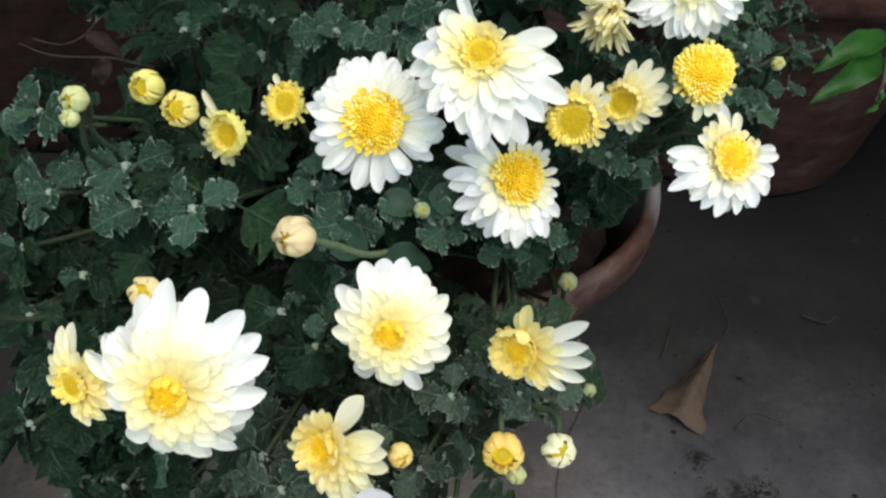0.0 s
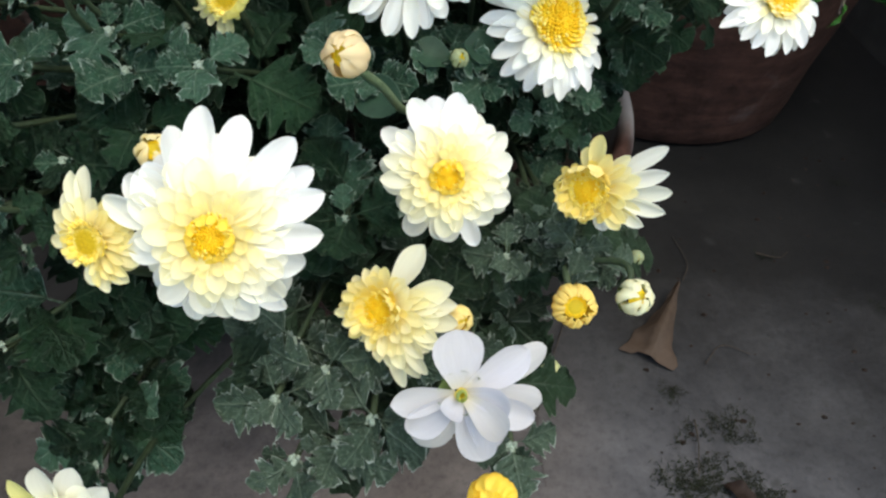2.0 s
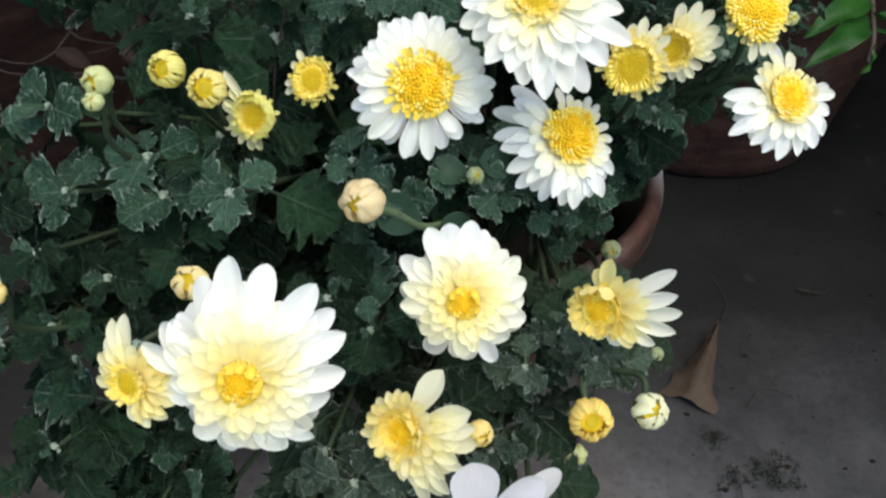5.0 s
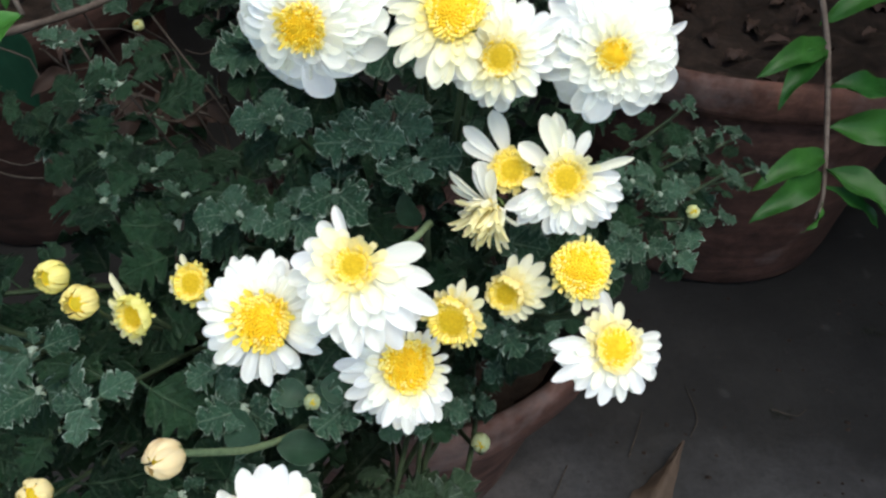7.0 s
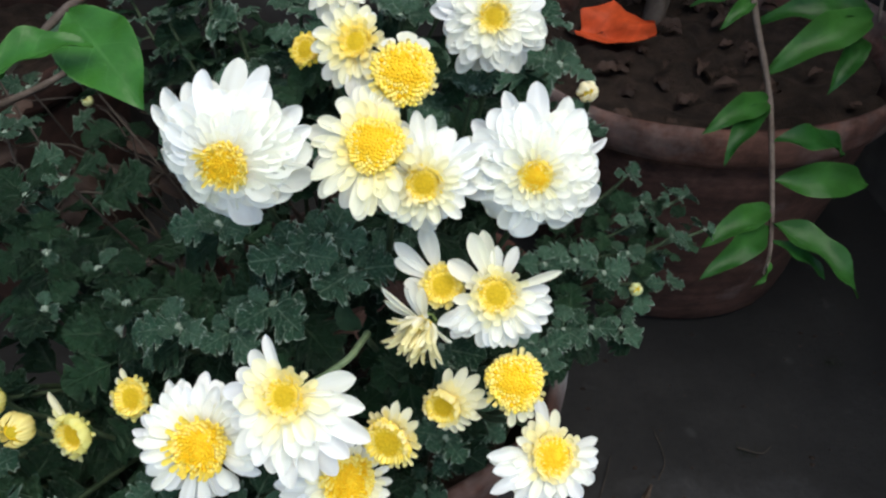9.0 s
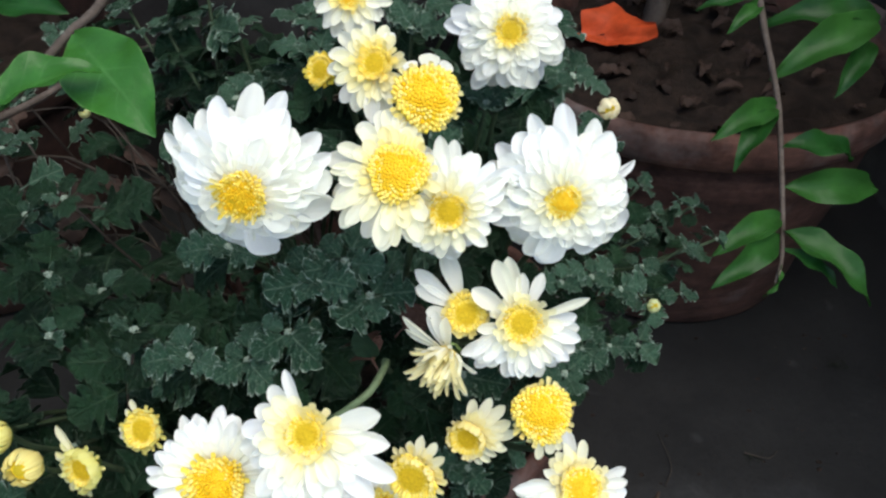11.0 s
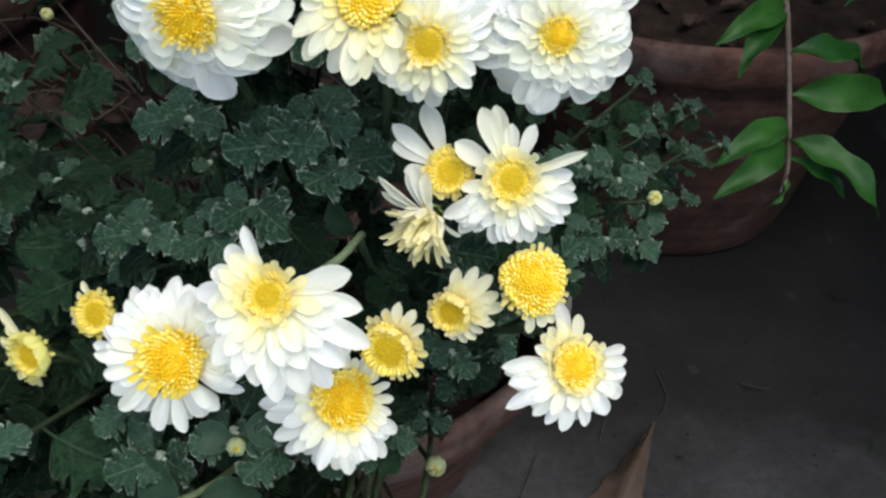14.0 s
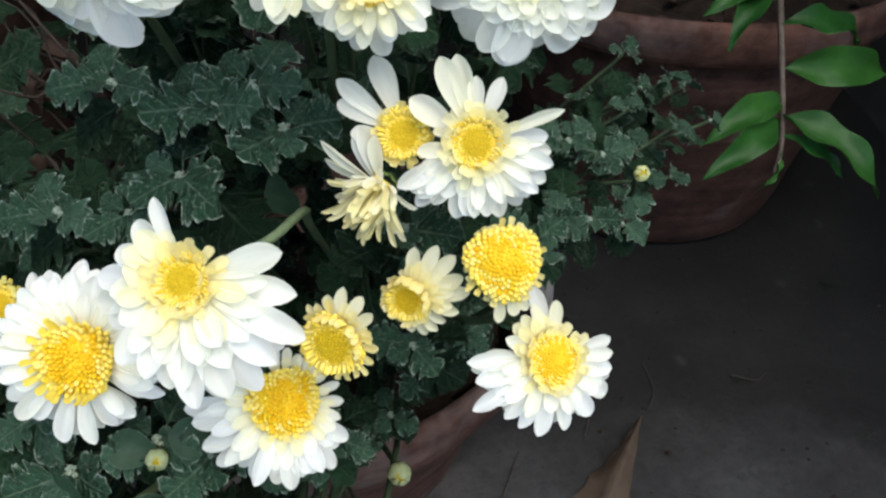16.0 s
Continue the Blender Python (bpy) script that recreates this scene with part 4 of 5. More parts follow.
flower(middle, ROOT_M, (0.0253, 0.1993, 0.4052), 0.0192, 0.0084, 0.25, 0.08, [("back", 11, 1.25, 0.13, -12, WHITE, 205, 160), ("back", 9, 1.2, 0.125, -10, WHITE, 282, 90), ("flat", 10, 1.08, 0.115, 2, WHITE, 232, 190), ("flat", 10, 0.86, 0.1, 12, SOFT, 242, 200), ("flat", 8, 0.7, 0.08, 20, CREAM, 250, 180), ("flat", 13, 0.78, 0.075, 0, SOFT, 10, 190), ("flat", 11, 0.66, 0.065, 14, CREAM, 12, 190), ("quill", 20, 0.48, 0.045, 34, LEMON, 230, 220)], 13, core=2, label=WHITE_L)
flower(middle, ROOT_M, (0.0412, 0.1970, 0.4306), 0.0110, 0.0066, -0.4, -0.35, [("flat", 4, 1.25, 0.15, 0, CREAM, 64, 70), ("flat", 9, 1.0, 0.11, 2, STRAW, 50, 170), ("hood", 10, 0.46, 0.09, 10, LEMON, 50, 170)] + fringe(0.94, LEMON, 22, 0.075, 4)[:2], 14, core=1, label=YELLOW_L)
flower(middle, ROOT_M, (0.0596, 0.2132, 0.4260), 0.0148, 0.0050, -0.4, -0.3, blades(CREAM, -4, (60, 1.12, 0.13), (42, 1.12, 0.14), (22, 1.06, 0.14), (6, 1.06, 0.14), (-14, 0.92, 0.12), (-38, 0.78, 0.1), (-56, 0.82, 0.1), (-72, 0.8, 0.1), (-90, 0.66, 0.09)) + [("flat", 6, 0.92, 0.12, 8, CREAM, 35, 100), ("flat", 6, 0.74, 0.1, 16, STRAW, 35, 120)] + [("hood", 9, 0.4, 0.075, 10, LEMON, 60, 160)] + fringe(0.56, STRAW, 20, 0.06, 16)[:2], 15, core=1, label=CREAM_L)
flower(middle, ROOT_M, (0.0836, 0.2120, 0.4380), 0.0104, 0.0086, 0.0, 0.05, [("quill", 26, 1.05, 0.085, -2, LEMON, 0, 360), ("quill", 26, 1.0, 0.07, 16, blend(LEMON, YELLOW, 0.4), 8, 360), ("flat", 3, 1.36, 0.15, -8, CREAM, 280, 46)], 16, label="yellow button flower with short petals")
flower(middle, ROOT_M, (0.0955, 0.1990, 0.4140), 0.0190, 0.0066, 0.2, 0.06, blades(WHITE, -6, (176, 1.2, 0.13), (190, 1.14, 0.14), (207, 1.26, 0.12), (98, 1.04, 0.12), (12, 0.98, 0.1), (-14, 0.98, 0.12)) + [("back", 12, 1.04, 0.125, -12, WHITE, 266, 190), ("back", 11, 0.98, 0.12, -4, WHITE, 262, 200), ("flat", 11, 0.8, 0.1, 8, SOFT, 262, 230), ("flat", 4, 0.76, 0.1, 4, CREAM, 110, 70), ("flat", 4, 0.62, 0.09, 10, STRAW, 125, 80)] + fringe(0.54, STRAW, 22, 0.065, 20, LEMON), 17, sag=((0.0870, 0.2145, 0.4120), (0.0780, 0.2250, 0.4010), (0.0730, 0.2350, 0.3910), (0.0620, 0.2550, 0.3650)), label=WHITE_L)
flower(middle, ROOT_M, (0.0614, 0.2371, 0.4602), 0.0165, 0.0054, 0.0, 0.0, blades(SOFT, -4, (106, 1.34, 0.2), (136, 1.36, 0.16), (148, 1.16, 0.16), (175, 0.8, 0.13)) + fringe(0.5, LEMON, 24, 0.06, 12), 18, core=1, label=CREAM_L)
flower(middle, ROOT_M, (0.0787, 0.2300, 0.4615), 0.0196, 0.0054, -0.05, -0.08, blades(SOFT, 2, (110, 1.16, 0.16), (99, 1.12, 0.14), (86, 0.8, 0.11), (64, 0.88, 0.11), (143, 0.98, 0.16), (16, 1.18, 0.08)) + blades(WHITE, -10, (2, 0.92, 0.12), (-10, 0.98, 0.12), (-22, 0.92, 0.13), (205, 1.16, 0.13), (213, 1.0, 0.13), (222, 1.14, 0.12), kind="back") + [("back", 9, 1.04, 0.12, -12, WHITE, 275, 120), ("flat", 9, 0.92, 0.115, -2, WHITE, 270, 150), ("flat", 9, 0.76, 0.1, 8, SOFT, 266, 180)] + fringe(0.56, CREAM, 22, 0.065, 14, LEMON), 19, core=1, label=CREAM_L)
flower(middle, ROOT_M, (0.0550, 0.2290, 0.4505), 0.0142, 0.0030, -0.7, -0.95, blades(SOFT, -6, (155, 1.34, 0.1), (169, 1.15, 0.1), (114, 1.1, 0.16), (96, 1.05, 0.16), (132, 1.0, 0.1)) + [("quill", 18, 0.84, 0.055, 36, SOFT, 8, 360), ("quill", 20, 0.95, 0.055, 50, CREAM, 3, 360), ("quill", 18, 1.02, 0.055, 63, STRAW, 5, 360), ("quill", 14, 1.02, 0.055, 76, STRAW, 0, 360)], 20, core=1, label="cream flower hanging its head")
for k, (base, end, up) in enumerate((
    ((-0.0253, 0.1790, 0.3890), (-0.0390, 0.1930, 0.3880), (-0.2, -0.7, 0.7)), ((-0.0210, 0.1945, 0.4000), (-0.0090, 0.1925, 0.3960), (0.1, -0.5, 0.8)),
    ((-0.0050, 0.1945, 0.4010), (0.0060, 0.1960, 0.3960), (0.2, -0.6, 0.8)), ((-0.0200, 0.1800, 0.3860), (-0.0060, 0.1850, 0.3760), (0.2, -0.4, 0.9)), ((0.0270, 0.2560, 0.4200), (0.0235, 0.2590, 0.4330), (-0.3, -0.8, 0.4)),
)):
    under("leaf", OVAL[k % 3], middle, leaf_pose(base, Vector(end) - Vector(base), up, (Vector(end) - Vector(base)).length * 1.15), "smooth oval leaf")
bud(middle, (-0.0071, 0.1886, 0.4000), 0.0028, 0.0, -0.1, GREENISH, 0.95, 71)
stalk(middle, (-0.0071, 0.1886, 0.4000), 0.0, -0.1, ROOT_M, 72, 0.0009)
for place, way, up, length in (((0.030, 0.250, 0.418), (-0.4, 0.7, 0.1), (0.2, -0.6, 0.8), 0.026), ((0.036, 0.262, 0.424), (0.5, 0.6, 0.0), (-0.2, -0.7, 0.7), 0.022)):
    under("withered_leaf", WITHERED[2], middle, leaf_pose(place, way, up, length), "brown withered leaf on the stem")
for spot, size, seed in (((0.0522, 0.2149, 0.3350), 0.0040, 9), ((0.0109, 0.2529, 0.4182), 0.0037, 10)):
    bud(middle, spot, size, 0.0, -0.1, GREENISH, 0.9, seed)
    stalk(middle, spot, 0.0, -0.1, ROOT_M, 40 + seed, 0.0012)

# left plant
flower(left, ROOT_L, (-0.0793, 0.2293, 0.4008), 0.0126, 0.0058, -0.32, -0.22, blades(CREAM, 0, (122, 1.5, 0.13), (160, 1.05, 0.15)) + [("flat", 9, 0.98, 0.12, 4, blend(LIME, CREAM, 0.5), 200, 150), ("hood", 11, 0.62, 0.15, 0, LIME, 20, 200), ("hood", 11, 0.46, 0.13, 14, LIME, 30, 220)] + fringe(0.72, LIME, 18, 0.07, 22, LIME), 21, core=1, label=YELLOW_L)
flower(left, ROOT_L, (-0.0585, 0.2402, 0.4069), 0.0100, 0.0060, -0.28, -0.05, [("flat", 4, 1.25, 0.13, 0, CREAM, 160, 110), ("hood", 18, 0.5, 0.13, -4, LIME, 0, 360)] + fringe(0.92, blend(LIME, YELLOW, 0.4), 20, 0.08, 12)[:2], 22, core=1, label=YELLOW_L)
for spot, size, a, b, tone, seed in (
    ((-0.1046, 0.2305, 0.4202), 0.0061, -0.3, -0.1, LIME, 11),
    ((-0.0898, 0.2177, 0.4201), 0.0062, -0.1, -0.2, blend(LIME, LEMON, 0.5), 12),
    ((-0.1174, 0.2053, 0.4326), 0.0043, 0.0, 0.0, PALE, 13),
    ((-0.1192, 0.2015, 0.4280), 0.0030, 0.0, 0.0, PALE, 14),
    ((-0.1652, 0.2182, 0.4026), 0.0032, 0.0, 0.0, PALE, 15),
    ((-0.1484, 0.1585, 0.3945), 0.0036, 0.0, 0.0, LEMON, 16),
):
    bud(left, spot, size, a, b, tone, 0.3 if size > 0.005 else 0.7, seed, opening=size > 0.005)
    stalk(left, spot, a, b, ROOT_L, 40 + seed, 0.0010)

# rear plant
flower(rear, ROOT_R, (-0.0020, 0.2410, 0.5105), 0.0250, 0.0068, -0.12, -0.62, full_rings(blend(WHITE, CREAM, 0.3), WHITE, 6, 17, 0.2, -26, 6) + blades(WHITE, -26, (84, 1.3, 0.165), (64, 1.3, 0.13), (104, 1.12, 0.14), (120, 1.12, 0.13), (134, 1.2, 0.14), (147, 1.15, 0.11), (30, 1.14, 0.14), (16, 1.12, 0.12), (2, 1.05, 0.16), kind="back") + [("back", 12, 0.94, 0.16, -20, WHITE, 95, 190), ("back", 12, 0.78, 0.14, -12, WHITE, 90, 190), ("quill", 20, 0.33, 0.025, 44, LEMON, 0, 360), ("quill", 12, 0.3, 0.025, 60, YELLOW, 0, 360)], 31, core=2, label="large white double flower leaning forward")
flower(rear, ROOT_R, (0.0428, 0.2430, 0.5132), 0.0196, 0.0080, -0.1, 0.16, [("back", 11, 1.14, 0.14, -14, SOFT, 180, 215), ("back", 11, 1.02, 0.13, -6, blend(SOFT, CREAM, 0.5), 184, 225), ("flat", 11, 0.82, 0.11, 2, CREAM, 188, 250), ("flat", 12, 0.7, 0.09, 10, STRAW, 190, 300), ("quill", 30, 0.54, 0.05, 16, LEMON, 0, 360)] + blades(STRAW, 14, (105, 0.74, 0.1), (90, 0.68, 0.09), (70, 0.62, 0.08), (20, 0.56, 0.08), (45, 0.56, 0.08)), 32, label="cream flower with a broad golden eye")
flower(rear, ROOT_R, (0.0568, 0.2430, 0.4985), 0.0184, 0.0050, 0.05, -0.34, crown_rings(WHITE, 18, -8, 0.13) + [("back", 10, 1.16, 0.14, -14, WHITE, 85, 130), ("back", 8, 1.06, 0.13, -6, WHITE, 80, 130), ("flat", 12, 0.56, 0.07, 14, CREAM, 0, 360), ("quill", 20, 0.45, 0.045, 26, CREAM, 0, 360), ("quill", 18, 0.38, 0.05, 46, STRAW, 9, 360)], 33, core=1, label=WHITE_L)
flower(rear, ROOT_R, (0.0920, 0.2449, 0.4978), 0.0246, 0.0050, -0.02, -0.42, full_rings(blend(WHITE, CREAM, 0.4), WHITE, 6, 17, 0.19, -22, 16) + blades(WHITE, -25, (86, 1.22, 0.15), (108, 1.14, 0.12), (124, 1.1, 0.12), (140, 1.12, 0.13), (156, 1.1, 0.13), (60, 1.18, 0.13), (44, 1.16, 0.13), (18, 1.22, 0.06), (-44, 1.1, 0.14), kind="back") + [("back", 12, 0.92, 0.17, -18, WHITE, 90, 190), ("back", 11, 0.76, 0.14, -8, WHITE, 95, 180), ("quill", 20, 0.34, 0.03, 28, CREAM, 0, 360), ("quill", 16, 0.26, 0.025, 44, LEMON, 0, 360)], 34, label="large white double flower with a golden eye")
flower(rear, ROOT_R, (0.0374, 0.2816, 0.5277), 0.0155, 0.0046, -0.2, 0.1, blades(SOFT, -8, (133, 1.2, 0.14), (157, 1.08, 0.16), (176, 1.05, 0.15), (192, 1.02, 0.14), (216, 1.1, 0.17), (236, 1.06, 0.16), (262, 1.2, 0.17), (278, 1.14, 0.17), (105, 0.92, 0.14), (85, 0.8, 0.14), (60, 0.8, 0.13), kind="back") + [("flat", 12, 0.86, 0.14, 2, CREAM, 190, 260), ("flat", 12, 0.68, 0.11, 12, STRAW, 0, 360)] + fringe(0.52, LEMON, 18, 0.065, 28), 35, core=1, label=CREAM_L)
flower(rear, ROOT_R, (0.0524, 0.2616, 0.5265), 0.0108, 0.0088, 0.1, 0.0, [("quill", 26, 1.02, 0.07, 2, LEMON, 0, 360), ("quill", 24, 0.94, 0.06, 20, blend(LEMON, YELLOW, 0.5), 7, 360)] + blades(SOFT, -6, (82, 1.3, 0.3), (54, 1.24, 0.22), (112, 1.1, 0.22), (250, 1.32, 0.2), (232, 1.24, 0.2), (216, 1.2, 0.18)), 36, label="yellow button flower with a few white petals")
flower(rear, ROOT_R, (0.0184, 0.2992, 0.5174), 0.0068, 0.0044, -0.5, 0.0, [("in", 16, 1.0, 0.13, 0, blend(YELLOW, (0.6, 0.6, 0.1, 1), 0.4), 0, 360)] + fringe(0.92, YELLOW, 18, 0.1, 18), 37, core=1, label=YELLOW_L)
flower(rear, ROOT_R, (0.0885, 0.3439, 0.5062), 0.0252, 0.0052, 0.0, -0.15, full_rings(SOFT, WHITE, 7, 18, 0.16, -22, 22) + [("quill", 22, 0.36, 0.032, 30, CREAM, 0, 360), ("quill", 18, 0.3, 0.032, 46, LEMON, 0, 360)], 38, core=1, label=WHITE_L)
flower(rear, ROOT_R, (0.0291, 0.3174, 0.5353), 0.0145, 0.0040, 0.0, -0.2, crown_rings(SOFT, 14, 0, 0.13) + fringe(0.5, LEMON, 16, 0.06, 28), 39, label=WHITE_L)
bud(rear, (0.1220, 0.3110, 0.4890), 0.0040, 0.0, -0.3, CREAM, 0.5, 17)
stalk(rear, (0.1220, 0.3110, 0.4890), 0.0, -0.3, ROOT_R, 57, 0.0013)
bud(trailing, (0.1567, 0.3132, 0.3782), 0.0032, 0.0, -0.1, PALE, 0.8, 18)
stalk(trailing, (0.1567, 0.3132, 0.3782), 0.0, -0.1, ROOT_T, 58, 0.0012)

# leafy shoots
SHOOTS_LEFT = [
    (-0.149, 0.237, 0.405), (-0.115, 0.218, 0.394), (-0.084, 0.192, 0.397), (-0.109, 0.204, 0.388), (-0.143, 0.212, 0.387),
    (-0.153, 0.197, 0.374), (-0.133, 0.194, 0.362), (-0.152, 0.182, 0.353), (-0.122, 0.172, 0.352), (-0.157, 0.191, 0.347), (-0.149, 0.18, 0.338), (-0.108, 0.2, 0.37), (-0.10, 0.26, 0.372), (-0.13, 0.262, 0.362), (-0.085, 0.272, 0.362),
    (-0.168, 0.215, 0.384), (-0.172, 0.2, 0.36), (-0.17, 0.238, 0.398), (-0.178, 0.19, 0.338), (-0.19, 0.225, 0.372),
]
SHOOTS_LOW = [
    (-0.147, 0.194, 0.282), (-0.142, 0.184, 0.277), (-0.14, 0.164, 0.258), (-0.146, 0.153, 0.245), (-0.149, 0.152, 0.24), (-0.16, 0.19, 0.259),
    (-0.151, 0.18, 0.27), (-0.175, 0.166, 0.294), (-0.152, 0.16, 0.251), (-0.164, 0.166, 0.305),
]
SHOOTS_BACK = [
    (-0.069, 0.281, 0.415), (-0.108, 0.29, 0.407), (-0.075, 0.282, 0.401), (-0.1, 0.328, 0.395), (-0.131, 0.344, 0.394), (-0.126, 0.378, 0.413),
    (-0.152, 0.384, 0.4), (-0.136, 0.36, 0.357), (-0.1, 0.33, 0.362), (-0.05, 0.38, 0.362),
]
SHOOTS_DIM = [
    (-0.093, 0.5, 0.442), (-0.053, 0.5, 0.44), (-0.023, 0.45, 0.431), (-0.005, 0.45, 0.467), (-0.093, 0.5, 0.4), (0.042, 0.45, 0.467), (0.002, 0.42, 0.462),
    (-0.13, 0.55, 0.436), (-0.07, 0.52, 0.46), (-0.085, 0.54, 0.43), (-0.042, 0.42, 0.439), (0.027, 0.42, 0.485), (0.127, 0.4, 0.453), (0.12, 0.42, 0.467), (0.075, 0.44, 0.475),
]
SHOOTS_FRONT = [
    (-0.058, 0.179, 0.359), (-0.044, 0.163, 0.36), (-0.06, 0.132, 0.34), (-0.051, 0.118, 0.344),
    (-0.061, 0.101, 0.326), (-0.039, 0.103, 0.34), (-0.031, 0.12, 0.349), (0.002, 0.103, 0.32), (-0.046, 0.17, 0.343), 
    (-0.07, 0.153, 0.323), (-0.049, 0.103, 0.33), (-0.066, 0.115, 0.336),
]
SHOOTS_SIDE = [(0.003, 0.141, 0.362), (0.016, 0.155, 0.361), (0.026, 0.148, 0.354), (0.025, 0.142, 0.362), (-0.008, 0.133, 0.33), (0.036, 0.15, 0.345)]
SHOOTS_MIDDLE = [
    (-0.046, 0.212, 0.391), (-0.009, 0.198, 0.395), (-0.032, 0.194, 0.39), (0.003, 0.198, 0.386), (-0.017, 0.251, 0.429), (-0.039, 0.257, 0.426), (0.104, 0.266, 0.39), (-0.049, 0.266, 0.403), (0.06, 0.24, 0.425),
]
SHOOTS_SPRIG = [(0.069, 0.245, 0.365), (0.062, 0.245, 0.352), (0.050, 0.245, 0.327), (0.040, 0.245, 0.314), (0.077, 0.247, 0.367), (0.024, 0.203, 0.368), (0.036, 0.208, 0.372), (0.060, 0.220, 0.398)]
SHOOTS_REAR = [
    (0.021, 0.27, 0.456), (0.011, 0.262, 0.456), (0.029, 0.261, 0.447), (-0.001, 0.255, 0.438), 
    (-0.028, 0.3, 0.441), (0.055, 0.31, 0.472), (0.128, 0.36, 0.44), (0.05, 0.383, 0.489), (0.081, 0.36, 0.464), (0.043, 0.42, 0.484),
]
SHOOTS_TRAILING = [
    (0.142, 0.323, 0.381), (0.132, 0.297, 0.37), (0.152, 0.313, 0.351), (0.129, 0.328, 0.385), (0.139, 0.466, 0.427), (0.131, 0.446, 0.424), (0.11, 0.31, 0.4), (0.116, 0.285, 0.383),
]
SHOOTS_CREEPING = [
    (0.189, 0.418, 0.348), (0.225, 0.444, 0.331), (0.233, 0.419, 0.323), (0.196, 0.372, 0.325), (0.165, 0.36, 0.36), (0.175, 0.39, 0.355), (0.205, 0.4, 0.335), (0.21, 0.43, 0.345), (0.177, 0.415, 0.372),
]
for owner, root, tips, size, many, bare in (
    (left, ROOT_L, SHOOTS_LEFT, 0.0235, 9, 0.45), (low, ROOT_W, SHOOTS_LOW, 0.024, 8, 0.84), (back, ROOT_B, SHOOTS_BACK, 0.029, 8, 0.62), (front, ROOT_F, SHOOTS_FRONT, 0.024, 10, 0.5),
    (dim, ROOT_B, SHOOTS_DIM, 0.029, 9, 0.6), (side, ROOT_S, SHOOTS_SIDE, 0.0165, 9, 0.84), (middle, ROOT_M, SHOOTS_MIDDLE, 0.0215, 13, 0.42), (middle, ROOT_M, SHOOTS_SPRIG, 0.0165, 6, 0.86), (rear, ROOT_R, SHOOTS_REAR, 0.0245, 13, 0.42), (trailing, ROOT_T, SHOOTS_TRAILING, 0.018, 7, 0.6), (trailing, ROOT_T, SHOOTS_CREEPING, 0.015, 7, 0.72),
):
    for i, tip in enumerate(tips):
        # leaf tone chosen by place: darker low down and behind, as painted shade
        shoot(owner, root, tip, size * 1.15, 100 + i + len(tips), many, bare, young=True, dry=owner is back, pale=0.3 if tips is SHOOTS_CREEPING else 0.12 if owner in (trailing, middle, rear) and tips is not SHOOTS_SPRIG else 0.14 if owner is back else 0.0 if tips is SHOOTS_SPRIG else 0.05 if owner is left else 0.25, dusty_lit=owner is side or owner is front and tip[1] < 0.16, dull=owner is back or owner in (left, low) and tip[2] < 0.385 or owner is front and tip[1] > 0.16)


# ---- glossy-leaved shrub in the wide pot ----
GLOSSY = [blade_mesh("leaf", GLOSSY_LEAF, 0.155, 0.8, 0.6, 18, 1, 0.035, 0.9), blade_mesh("leaf", GLOSSY_LEAF, 0.15, 1.1, 0.5, 18, 2, 0.04, 0.92), blade_mesh("leaf", GLOSSY_LEAF, 0.175, 0.9, 0.7, 18, 3, 0.035, 0.88)]


def blade(owner, base, tip, up, kind, label=""):
    base, tip = Vector(base), Vector(tip)
    return under("leaf", GLOSSY[kind], owner, leaf_pose(base, tip - base, up, (tip - base).length * 1.1), label)


shrub = tagged(new("shrub", None), "shrub with glossy pointed green leaves on a drooping branch", "shrub")
VINE = [(0.345, 0.90, 0.235), (0.36, 0.87, 0.42), (0.35, 0.74, 0.50), (0.325, 0.65, 0.43), (0.312, 0.600, 0.398), (0.311, 0.535, 0.353), (0.302, 0.484, 0.322), (0.287, 0.430, 0.298), (0.278, 0.412, 0.288)]
under("branch", tube_mesh("branch", bezier(VINE, 6), 0.0042, 0.0011, TWIG, 8, 0.08), shrub)
under("trunk", tube_mesh("trunk", bezier([(0.33, 0.88, 0.235), (0.335, 0.885, 0.42), (0.35, 0.92, 0.75)], 8), 0.013, 0.009, TWIG, 10, 0.08), shrub)
FACE = (0.0, -0.55, 0.85)
